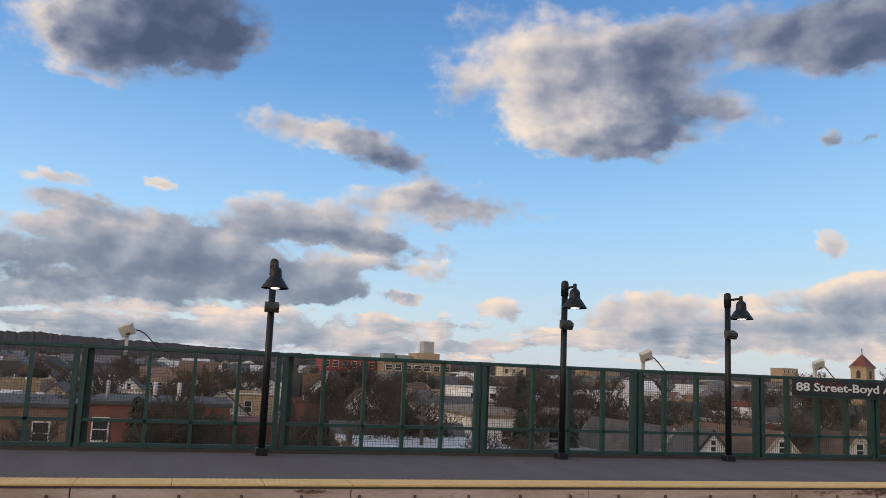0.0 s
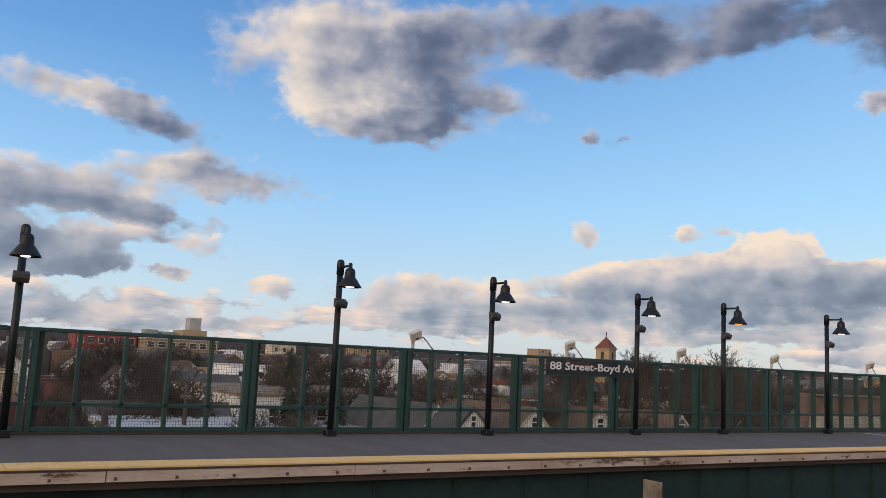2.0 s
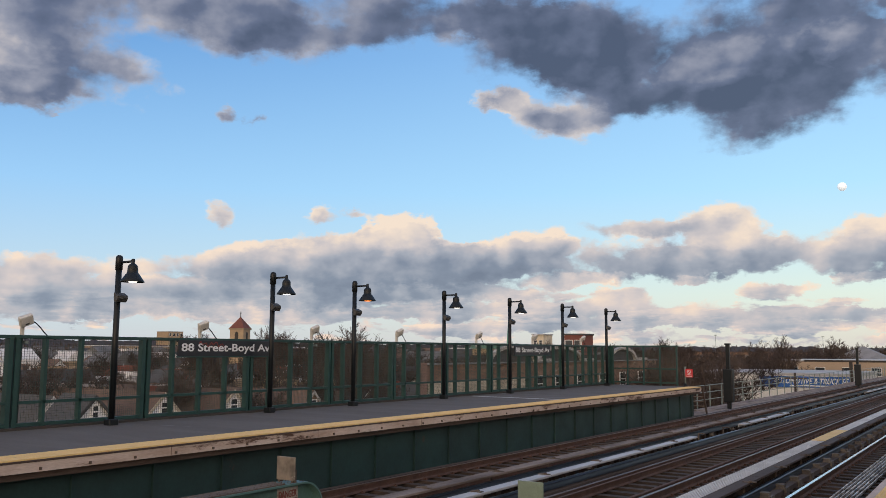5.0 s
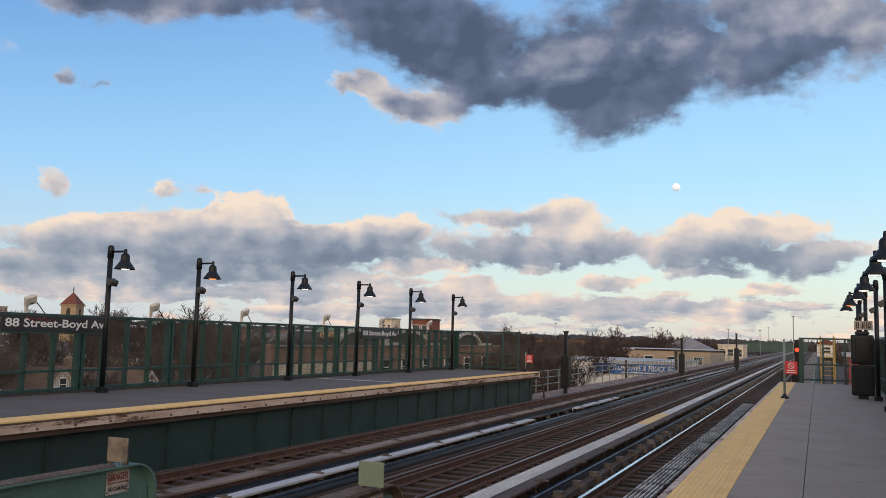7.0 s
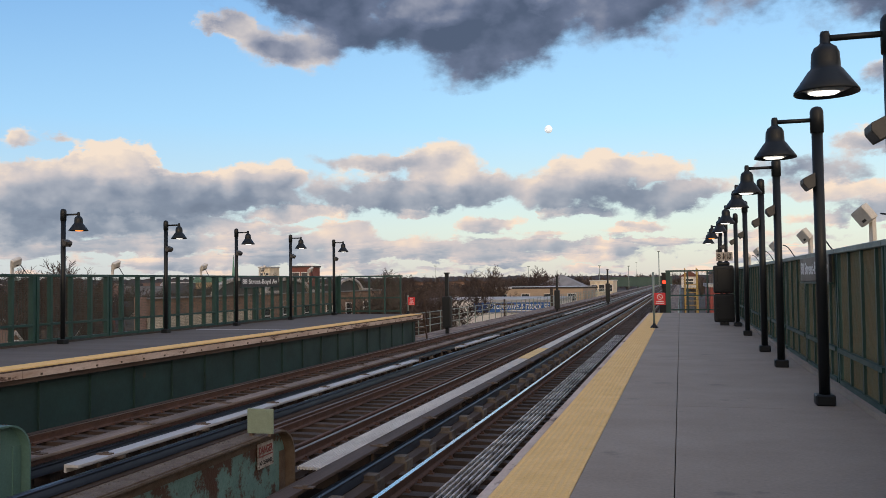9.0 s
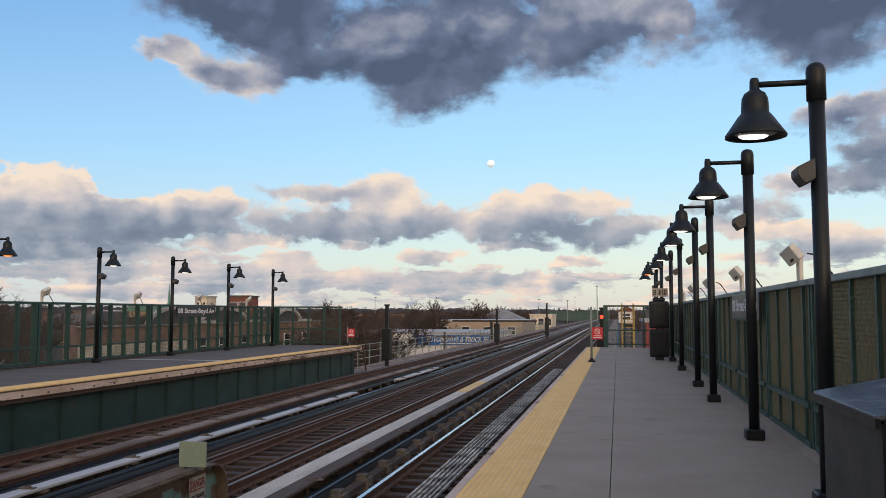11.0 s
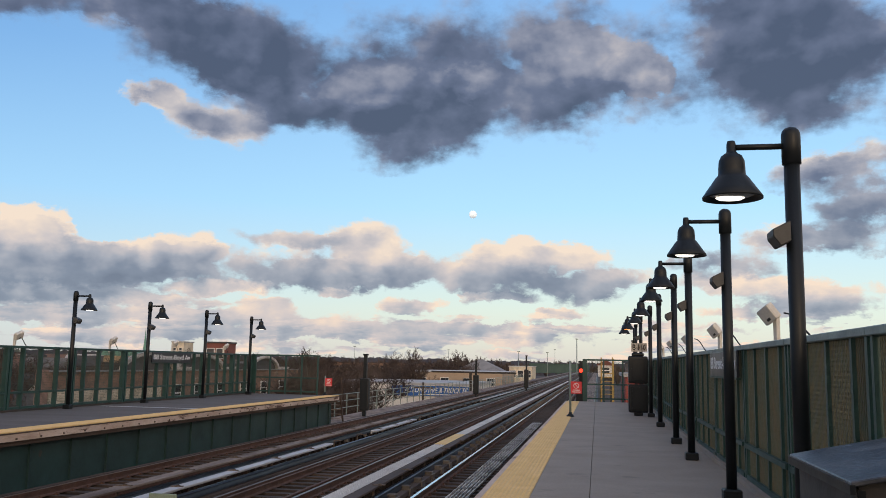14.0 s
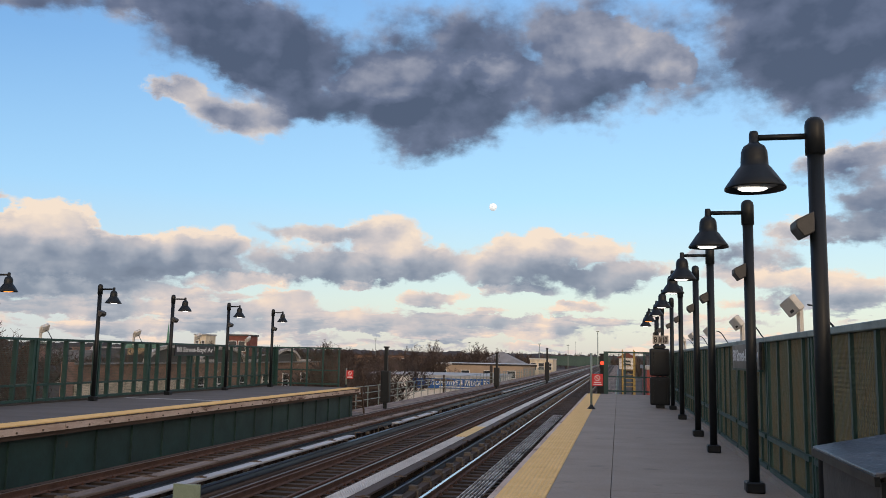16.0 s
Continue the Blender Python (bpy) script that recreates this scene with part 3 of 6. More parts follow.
SIDING_FAR = mat("far_siding", (0.5, 0.49, 0.48), 0.8, alt=(0.36, 0.34, 0.32), scale=0.1, fine=3, bump=0, per_island=0.5)
BRICK_FAR = mat("far_brick", (0.17, 0.1, 0.075), 0.85, alt=(0.13, 0.085, 0.065), scale=0.1, fine=3, bump=0, per_island=0.4)
MOON = glow("moon_disc", (0.8, 0.88, 0.93), 0.5)


# ---------------------------------------------------------------- shape helpers
def box(bm, x0, y0, z0, x1, y1, z1, m=None):
    c = [Vector((x, y, z)) for x in (x0, x1) for y in (y0, y1) for z in (z0, z1)]
    if m is not None:
        c = [m @ p for p in c]
    v = [bm.verts.new(p) for p in c]
    for f in ((0, 1, 3, 2), (4, 6, 7, 5), (0, 4, 5, 1), (2, 3, 7, 6), (0, 2, 6, 4), (1, 5, 7, 3)):
        bm.faces.new([v[i] for i in f])
    return bm


def boxed(*spans):
    bm = bmesh.new()
    for s in spans:
        box(bm, *s)
    bmesh.ops.recalc_face_normals(bm, faces=bm.faces)
    return bm


def bevelled(bm, w=0.01, seg=1):
    bmesh.ops.bevel(bm, geom=bm.edges[:], offset=w, segments=seg, affect="EDGES", profile=0.6)
    return bm


def tube(bm, a, b, r0, r1=None, n=10, caps=True):
    a, b = Vector(a), Vector(b)
    r1 = r0 if r1 is None else r1
    q = (b - a).to_track_quat("Z", "Y")
    rings = []
    for p, r in ((a, r0), (b, r1)):
        rings.append([bm.verts.new(p + q @ Vector((r * math.cos(2 * math.pi * i / n), r * math.sin(2 * math.pi * i / n), 0))) for i in range(n)])
    for i in range(n):
        f = bm.faces.new((rings[0][i], rings[0][(i + 1) % n], rings[1][(i + 1) % n], rings[1][i]))
        f.smooth = n > 6
    if caps:
        bm.faces.new(rings[0][::-1])
        bm.faces.new(rings[1])
    return bm


def lathe(bm, profile, n=20, center=(0, 0, 0)):
    """Turns (radius, height) pairs about the z axis."""
    rings = []
    for r, z in profile:
        rings.append([bm.verts.new((center[0] + r * math.cos(2 * math.pi * i / n), center[1] + r * math.sin(2 * math.pi * i / n), center[2] + z)) for i in range(n)])
    for a, b in zip(rings, rings[1:]):
        for i in range(n):
            bm.faces.new((a[i], a[(i + 1) % n], b[(i + 1) % n], b[i])).smooth = True
    return bm


def prism(bm, outline, a, b, axis="y"):
    """Extrudes an outline of (u, v) pairs from a to b along an axis: y uses (x, z), x uses (y, z), z uses (x, y)."""
    def place(u, v, w):
        return {"y": (u, w, v), "x": (w, u, v), "z": (u, v, w)}[axis]
    r0 = [bm.verts.new(place(u, v, a)) for u, v in outline]
    r1 = [bm.verts.new(place(u, v, b)) for u, v in outline]
    k = len(outline)
    for i in range(k):
        bm.faces.new((r0[i], r0[(i + 1) % k], r1[(i + 1) % k], r1[i]))
    bm.faces.new(r0[::-1])
    bm.faces.new(r1)
    bmesh.ops.recalc_face_normals(bm, faces=bm.faces)
    return bm


def mesh_of(name, bm, material):
    me = bpy.data.meshes.new(name)
    bm.to_mesh(me)
    bm.free()
    me.materials.append(material)
    return me


def part(name, bm, material, parent=None, label=""):
    ob = new(name, bm if isinstance(bm, bpy.types.Mesh) else mesh_of(name, bm, material))
    ob.parent = parent
    if label:
        ob["label"] = label
    return ob


def thing(name, label, category, at=(0, 0, 0), group="", kind=""):
    ob = tagged(new(name), label, category, group, kind)
    ob.location = at
    return ob


def lettering(text, size, depth=0.004):
    """A mesh of raised letters in the x-z plane, reading along +x, that faces -y, with its middle at the origin."""
    cu = bpy.data.curves.new("letters", "FONT")
    cu.body, cu.size, cu.extrude, cu.align_x, cu.align_y = text, size, depth, "CENTER", "CENTER"
    cu.resolution_u, cu.offset = 3, size * 0.018
    ob = new("letters", cu)
    me = bpy.data.meshes.new_from_object(ob.evaluated_get(bpy.context.evaluated_depsgraph_get()))
    bpy.data.objects.remove(ob)
    me.transform(Matrix.Rotation(radians(90), 4, "X"))
    return me


def fit_width(me, width, height):
    """Scales lettering to a width along x and a height along z."""
    xs = [v.co.x for v in me.vertices]
    zs = [v.co.z for v in me.vertices]
    sx, sz = width / (max(xs) - min(xs)), height / (max(zs) - min(zs))
    cx, cz = (max(xs) + min(xs)) / 2, (max(zs) + min(zs)) / 2
    me.transform(Matrix.Diagonal((sx, 1, sz, 1)) @ Matrix.Translation((-cx, 0, -cz)))
    return me


# ---------------------------------------------------------------- platforms
FAR_EDGE, NEAR_EDGE, END_FAR, END_NEAR = -12.02, -1.46, 38.9, 39.7
FENCE_FAR, FENCE_NEAR = -16.4, 2.05
DECK = -1.32          # top of the ties
RAIL = -1.15          # top of the rails
BACK = -32.0

near_platform = thing("platform", "grey concrete station platform with worn seams", "platform", kind="structure")
y = BACK
while y < END_NEAR:
    y2 = min(y + 6.1, END_NEAR)
    for x0, x1 in ((-0.846, -0.1335), (-0.1265, 2.4)):
        part("slab", bevelled(boxed((x0, y + 0.005, -0.28, x1, y2 - 0.005, 0.0)), 0.003), CONCRETE, near_platform)
    y = y2
part("slab_bed", boxed((-0.846, BACK, -0.3, 2.4, END_NEAR, -0.281)), CONCRETE, near_platform)
part("edge_board", boxed((NEAR_EDGE - 0.02, BACK, -0.28, NEAR_EDGE + 0.055, END_NEAR, 0.004)), EDGE_BOARD, near_platform, "pale worn rubbing board along the edge")
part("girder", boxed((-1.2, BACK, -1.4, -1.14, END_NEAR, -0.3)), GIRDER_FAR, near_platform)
part("kerb", boxed((1.93, BACK, 0, 2.2, END_NEAR, 0.07)), CONCRETE, near_platform)

far_platform = thing("platform", "opposite grey concrete platform on a green steel girder", "platform", kind="structure")
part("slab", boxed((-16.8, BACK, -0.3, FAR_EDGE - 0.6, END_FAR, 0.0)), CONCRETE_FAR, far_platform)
part("kerb", boxed((-16.6, BACK, 0, -16.25, END_FAR, 0.05)), STEEL_DARK, far_platform)
board = mesh_of("rubbing_board", boxed((FAR_EDGE - 0.05, 0.008, -0.195, FAR_EDGE + 0.03, 3.652, -0.05)), EDGE_BOARD)
for i in range(19):
    part("rubbing_board", board, None, far_platform, "weathered cream rubbing board").location.y = END_FAR - 3.66 * (i + 1)
bm = bmesh.new()
for i in range(90):
    y = BACK + 0.4 + i * 0.81
    if y < END_FAR:
        box(bm, FAR_EDGE + 0.03, y - 0.02, -0.17, FAR_EDGE + 0.05, y + 0.02, -0.13)
tagged(part("bolts", bm, RUST, far_platform, "rusty bolt heads"), kind="stuff")
# nosing: its dark brown lip draws the shadow line above the rubbing boards
part("nosing", boxed((FAR_EDGE - 0.6, BACK, -0.3, FAR_EDGE - 0.05, END_FAR, -0.022), (FAR_EDGE - 0.05, BACK, -0.05, FAR_EDGE + 0.035, END_FAR, -0.022)), PLANK_BROWN, far_platform, "edge strip under the tiles, coloured dark for the shadow line")
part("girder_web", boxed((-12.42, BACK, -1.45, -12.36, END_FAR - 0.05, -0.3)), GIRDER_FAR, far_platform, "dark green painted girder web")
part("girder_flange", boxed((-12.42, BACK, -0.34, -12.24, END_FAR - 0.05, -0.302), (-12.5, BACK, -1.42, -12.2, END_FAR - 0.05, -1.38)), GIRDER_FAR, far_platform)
stiff = mesh_of("stiffener", boxed((-12.36, -0.015, -1.38, -12.31, 0.02, -0.34)), GIRDER_FAR)
y = BACK + 0.5
while y < END_FAR:
    part("stiffener", stiff, None, far_platform).location.y = y
    y += 1.52

# tactile strips, tile by tile
def tile_mesh(w, d, domes):
    bm = boxed((-w / 2, 0.004, -0.02, w / 2, d - 0.004, 0.003))
    nx, ny = domes
    for i in range(nx):
        for j in range(ny):
            x, y = -w / 2 + (i + 0.5) * w / nx, (j + 0.5) * d / ny
            r = 0.32 * w / nx
            q = [bm.verts.new((x + a * r, y + b * r, 0.003)) for a, b in ((-1, -1), (1, -1), (1, 1), (-1, 1))]
            p = [bm.verts.new((x + a * r * 0.55, y + b * r * 0.55, 0.0085)) for a, b in ((-1, -1), (1, -1), (1, 1), (-1, 1))]
            bm.faces.new(p)
            for k in range(4):
                bm.faces.new((q[k], q[(k + 1) % 4], p[(k + 1) % 4], p[k]))
    return mesh_of("tactile_tile", bm, YELLOW)


tile = tile_mesh(0.555, 1.22, (10, 22))
for i in range(28):
    part("tile", tile, None, near_platform).location = (-1.126, 5.4 + i * 1.22, 0)
bm = boxed((-1.403, BACK, -0.02, -0.849, 5.396, 0.003))
part("tile_strip", bm, YELLOW, near_platform)
far_tile = tile_mesh(0.6, 1.22, (7, 14))
for i in range(36):
    part("tile", far_tile, None, far_platform).location = (FAR_EDGE - 0.295, -5.0 + i * 1.22, 0)
part("tile_strip", boxed((FAR_EDGE - 0.595, BACK, -0.02, FAR_EDGE + 0.005, -5.004, 0.003)), YELLOW, far_platform)
# painted line across the opposite platform
part("painted_line", boxed((-16.0, 25.6, 0.0, -12.65, 25.78, 0.004)), COVER_WHITE, far_platform, "pale painted line").rotation_euler.z = 0

# ---------------------------------------------------------------- tracks
def rail_profile(x):
    return [(x - 0.065, DECK + 0.01), (x + 0.065, DECK + 0.01), (x + 0.06, DECK + 0.03), (x + 0.012, DECK + 0.05), (x + 0.012, RAIL - 0.045),
            (x + 0.036, RAIL - 0.035), (x + 0.036, RAIL - 0.006), (x - 0.036, RAIL - 0.006), (x - 0.036, RAIL - 0.035), (x - 0.012, RAIL - 0.045), (x - 0.012, DECK + 0.05), (x - 0.06, DECK + 0.03)]


FAR_OUT = 430.0
tie_mesh = mesh_of("tie", boxed((-1.3, -0.11, DECK - 0.2, 1.3, 0.11, DECK)), TIE)
for cx, head, name in ((-3.05, RAIL_TOP, "near"), (-6.8, RAIL_DULL, "middle"), (-10.65, RAIL_DULL, "far")):
    track = thing("railway_track", {"near": "track with shiny rails on dark wooden ties", "middle": "middle track with rusty brown rails on open ties", "far": "track with rusty rails beside the opposite platform"}[name], "railway track", kind="structure")
    for s in (-0.735, 0.735):
        part("rail", prism(bmesh.new(), rail_profile(cx + s), BACK, FAR_OUT), RAIL_WEB, track)
        part("rail_head", boxed((cx + s - 0.034, BACK, RAIL - 0.006, cx + s + 0.034, FAR_OUT, RAIL)), head if s < 0 else RAIL_DULL, track, "worn running surface")
        part("guard_timber", boxed((cx + s * 1.62 - 0.09, BACK, DECK, cx + s * 1.62 + 0.09, FAR_OUT, DECK + 0.1)), PLANK_BROWN, track)
        if name == "middle":
            part("guard_rail", prism(bmesh.new(), rail_profile(cx + s * 0.74), BACK, FAR_OUT), RAIL_WEB, track)
    for i in range(96):
        part("tie", tie_mesh, None, track).location = (cx, 6.0 + i * 0.56, 0)
    bm = bmesh.new()
    for i in range(180):
        box(bm, cx - 1.3, 60.0 + i * 0.56, DECK - 0.2, cx + 1.3, 60.22 + i * 0.56, DECK)
    for i in range(60):
        box(bm, cx - 1.3, 5.4 - i * 0.56, DECK - 0.2, cx + 1.3, 5.62 - i * 0.56, DECK)
    tagged(part("far_ties", bm, TIE, track), kind="stuff")
    part("deck_beyond", boxed((cx - 1.3, 160, DECK - 0.2, cx + 1.3, FAR_OUT, DECK)), TIE, track)
    part("stringer", boxed((cx - 0.9, BACK, -2.3, cx - 0.6, FAR_OUT, DECK - 0.2), (cx + 0.6, BACK, -2.3, cx + 0.9, FAR_OUT, DECK - 0.2)), STEEL_DARK, track)
    # plates and spikes under the rails
    bm = bmesh.new()
    for i in range(70):
        for s in (-0.735, 0.735):
            box(bm, cx + s - 0.14, 6.02 + i * 0.56, DECK, cx + s + 0.14, 5.98 + i * 0.56 + 0.1, DECK + 0.022)
            for k in (-0.1, 0.1):
                box(bm, cx + s + k - 0.022, 6.03 + i * 0.56, DECK + 0.022, cx + s + k + 0.022, 6.07 + i * 0.56, DECK + 0.055)
    tagged(part("tie_plates", bm, RAIL_WEB, track), kind="stuff")


def third_rail(x, cover, y0, y1, label, board=0.14, gaps=(), blocks=False, shift=0.02):
    """Contact rail on insulators with a cover board on brackets above it."""
    t = thing("third_rail", label, "third rail", kind="structure")
    part("contact_rail", prism(bmesh.new(), [(x - 0.06, -1.2), (x + 0.06, -1.2), (x + 0.055, -1.16), (x + 0.04, -1.1), (x + 0.05, -1.07), (x + 0.035, -1.05), (x - 0.035, -1.05), (x - 0.05, -1.07), (x - 0.04, -1.1)], BACK, FAR_OUT), THIRD, t, "dark steel rail with a worn top")
    bm = bmesh.new()
    cuts = [y0, *[g for pair in gaps for g in pair], y1]
    for a, b in zip(cuts[::2], cuts[1::2]):
        y = a
        while y < b - 0.1:
            y2 = min(b, y + 6.0)
            box(bm, x - board + shift, y + 0.01, -0.93, x + board + shift, y2 - 0.01, -0.885)
            box(bm, x - board + shift - 0.04, y + 0.01, -1.0, x - board + shift, y2 - 0.01, -0.885)
            y = y2
    part("cover_board", bevelled(bm, 0.006), cover, t)
    ins, br = bmesh.new(), bmesh.new()
    y = max(y0, -6.0)
    while y < min(y1, 130):
        lathe(ins, [(0.001, DECK), (0.09, DECK), (0.09, DECK + 0.05), (0.06, DECK + 0.07), (0.075, -1.2), (0.001, -1.2)], 8, (x, y, 0))
        if blocks:
            for k in (0.0, 1.3):
                box(ins, x - 0.02, y + k - 0.15, DECK - 0.1, x + 0.27, y + k + 0.15, DECK + 0.13)
                box(ins, x + 0.03, y + k - 0.1, DECK + 0.13, x + 0.22, y + k + 0.1, DECK + 0.19)
        box(br, x - board - 0.03, y + 0.7, DECK, x - board + 0.0, y + 0.76, -0.9)
        box(br, x - board - 0.03, y + 0.68, -0.885, x + board, y + 0.78, -0.868)
        box(br, x - 0.03, y + 0.7, -0.87, x + 0.03, y + 0.76, -0.85)
        y += 2.6
    tagged(part("insulators", ins, BLOCK, t), kind="stuff")
    tagged(part("brackets", br, RUST, t), kind="stuff")
    return t


third_rail(-9.06, PLANK, BACK, FAR_OUT, "third rail under a grey weathered wooden cover board")
third_rail(-8.06, COVER_WHITE, 9.8, FAR_OUT, "third rail under a pale fibreglass cover board", 0.1, gaps=((25.3, 30.5), (37.5, 60.0)))
third_rail(-4.38, PLANK_BROWN, 6.0, FAR_OUT, "third rail under a brown wooden cover board", 0.11, blocks=True, shift=-0.11)

# walkways of thin strips between the tracks
def strips(x0, x1, y0, y1, count, material, label, z=DECK + 0.06, share=0.62):
    bm = bmesh.new()
    for i in range(count):
        a = x0 + (x1 - x0) * i / count
        box(bm, a, y0, z, a + (x1 - x0) / count * share, y1, z + 0.04)
    walkway = thing("walkway", label, "walkway", kind="structure")
    part("strips", bm, material, walkway)
    bm = bmesh.new()
    y = y0 + 0.3
    while y < y1:
        box(bm, x0 + 0.03, y, DECK, x1 - 0.03, y + 0.08, z - 0.002)
        y += 1.2
    tagged(part("bearers", bm, TIE, walkway, "dark bearers under the strips"), kind="stuff")


strips(-5.14, -4.64, 10.7, 27.0, 11, GRATE, "pale fibreglass walkway strips between the tracks", -1.0, 0.46)
strips(-5.14, -4.64, 31.0, 150.0, 10, GRATE, "pale grey walkway strips between the tracks", -1.0)
tagged(part("walkway_plate", boxed((-5.14, 27.0, -1.0, -4.64, 31.0, -0.95)), YELLOW), "faded yellow walkway plate between the tracks", "walkway", kind="structure")
strips(-3.24, -2.74, 5.0, 43.5, 6, GRATE_DARK, "worn pale strips laid between the rails", DECK + 0.03, 0.34)
for x0, x1, ya, yb in ((-12.3, -11.72, BACK, 39.0), (-13.9, -12.1, 39.0, FAR_OUT), (-1.9, -0.3, 39.9, FAR_OUT)):
    bm = bmesh.new()
    n = 3 if x1 - x0 < 1 else 7
    for i in range(n):
        a = x0 + (x1 - x0) * i / n
        box(bm, a + 0.008, ya, DECK - 0.1, a + (x1 - x0) / n - 0.008, yb, DECK - 0.03 + 0.015 * (i % 2))
    tagged(part("plank_walkway", bm, PLANK), "weathered grey plank walkway beside the track", "walkway", kind="structure")


# riveted girders that rise between the tracks
def track_girder(x, tip, top, peeled, label):
    g = thing("plate_girder", label, "girder", kind="structure")
    bot, w = -1.55, 0.17
    outline = [(BACK, bot), (tip, bot)]
    r = 0.38
    for i in range(9):
        a = radians(90 * i / 8)
        outline.append((tip - r + r * math.cos(a), top - r + r * math.sin(a)))
    outline.append((BACK, top))
    part("web", prism(bmesh.new(), outline, x - 0.02, x + 0.02, "x"), GIRDER if peeled else GIRDER_CLEAN, g, "peeling green paint over rust" if peeled else "flat green paint")
    # flange follows the rounded end
    bm = bmesh.new()
    line = [(BACK, top)] + outline[-2:1:-1] + [(tip, bot)]
    pts = [Vector((0, a, b)) for a, b in line]
    for a, b in zip(pts, pts[1:]):
        d = (b - a).normalized()
        nrm = Vector((0, -d.z, d.y)) * 0.025
        vs = [bm.verts.new((x + s, p.y + k * nrm.y, p.z + k * nrm.z)) for p in (a, b) for s in (-w, w) for k in (0, 1)]
        for f in ((0, 1, 3, 2), (4, 6, 7, 5), (1, 5, 7, 3), (0, 2, 6, 4), (0, 4, 5, 1), (2, 3, 7, 6)):
            bm.faces.new([vs[i] for i in f])
    bmesh.ops.recalc_face_normals(bm, faces=bm.faces)
    part("flange", bm, RUST if peeled else GIRDER_CLEAN, g, "rust-brown riveted top flange")
    part("cover_plate", boxed((x - w + 0.03, BACK, top + 0.025, x + w - 0.03, tip - 0.75, top + 0.04)), RUST, g)
    part("angle", boxed((x + 0.02, BACK, top - 0.13, x + 0.04, tip - 0.3, top), (x + 0.02, tip - 0.16, bot, x + 0.04, tip - 0.02, top - 0.3)), RUST if peeled else GIRDER_CLEAN, g)
    riv = bmesh.new()
    y = -4.0
    while y < tip - 0.35:
        for dx in (-0.11, -0.06, 0.06, 0.11):
            lathe(riv, [(0.014, 0), (0.01, 0.008), (0.001, 0.012)], 6, (x + dx, y, top + (0.04 if y < tip - 0.75 else 0.025)))
        y += 0.13
    tagged(part("rivets", riv, BLOCK if peeled else RUST, g), kind="stuff")
    return g


track_girder(-5.3, 10.6, -0.41, True, "green plate girder end with peeling paint and rust")
track_girder(-8.85, 9.75, -0.33, False, "green plate girder end with riveted rusty top")


def danger_notice(x, y, z):
    s = thing("danger_sign", "faded white warning sign with red and black letters on the girder", "sign", (x, y, z))
    part("plate", bevelled(boxed((-0.006, -0.21, -0.16, 0.006, 0.21, 0.16)), 0.003), SIGN_PALE, s)
    turn = Matrix.Rotation(radians(90), 4, "Z")
    for text, w, h, dz, m in (("DANGER", 0.36, 0.1, 0.07, NOTICE_RED), ("NO CLEARANCE", 0.34, 0.055, -0.09, NOTICE_BLACK)):
        me = fit_width(lettering(text, 0.1, 0.002), w, h)
        me.transform(turn)
        me.transform(Matrix.Translation((0.008, 0, dz)))
        me.materials.append(m)
        part("lettering", me, None, s, text.lower() + " in worn capitals")
    part("rule", boxed((0.006, -0.18, -0.015, 0.009, 0.18, 0.0)), NOTICE_RED, s)
    for a in (-0.19, 0.19):
        part("screw", boxed((0.006, a - 0.01, -0.14, 0.012, a + 0.01, -0.12)), RUST, s)


danger_notice(-8.81, 9.15, -0.53)
danger_notice(-5.25, 10.0, -0.66)


def clearance_plate(x, y, z, w, h, material, label):
    s = thing("marker_plate", label, "marker plate", (x, y, z))
    part("plate", bevelled(boxed((-w / 2, -0.012, 0.03, w / 2, 0.012, h)), 0.006), material, s)
    for a in (-w / 2 + 0.05, w / 2 - 0.05):
        part("foot", boxed((a - 0.02, 0.012, 0, a + 0.02, 0.06, h * 0.5), (a - 0.02, -0.012, 0, a + 0.02, 0.012, 0.029)), RUST, s)


clearance_plate(-5.16, 9.7, -0.37, 0.36, 0.34, PALE_GREEN, "pale green metal marker plate standing on the girder")
clearance_plate(-8.8, 9.1, -0.29, 0.36, 0.36, SCRATCHED, "scratched metal marker plate standing on the girder")


# ---------------------------------------------------------------- fences along the platforms
wire_meshes = {}


def wire_mesh(width, z0, z1, pitch, r, material):
    """Woven wire panel in the y-z plane, from y = 0 to width."""
    key = (round(width, 2), z0, z1, material.name)
    if key not in wire_meshes:
        bm = bmesh.new()
        n = max(2, int(width / pitch))
        for i in range(n + 1):
            y = width * i / n
            box(bm, -r, y - r, z0, r, y + r, z1)
        k = int((z1 - z0) / pitch)
        for i in range(k + 1):
            z = z0 + (z1 - z0) * i / k
            box(bm, r, 0, z - r, 2.6 * r, width, z + r)
        wire_meshes[key] = mesh_of("wire_mesh", bm, material)
    return wire_meshes[key]


def bay_posts(a, b):
    """Places of the light uprights between two main posts: full bays are counted back from the farther post."""
    out, y = [], b - 0.8
    while y > a + 0.42:
        out.append(y)
        y -= 0.8
    return sorted(out)


MAIN = [-12.7, -9.1, -5.5, -1.9, 1.68, 5.68, 9.23, 12.3, 15.45, 18.57, 21.54, 24.55, 27.57, 30.6, 33.62, 36.6, 38.82]
post_mesh, web_mesh, light_mesh = {}, {}, {}


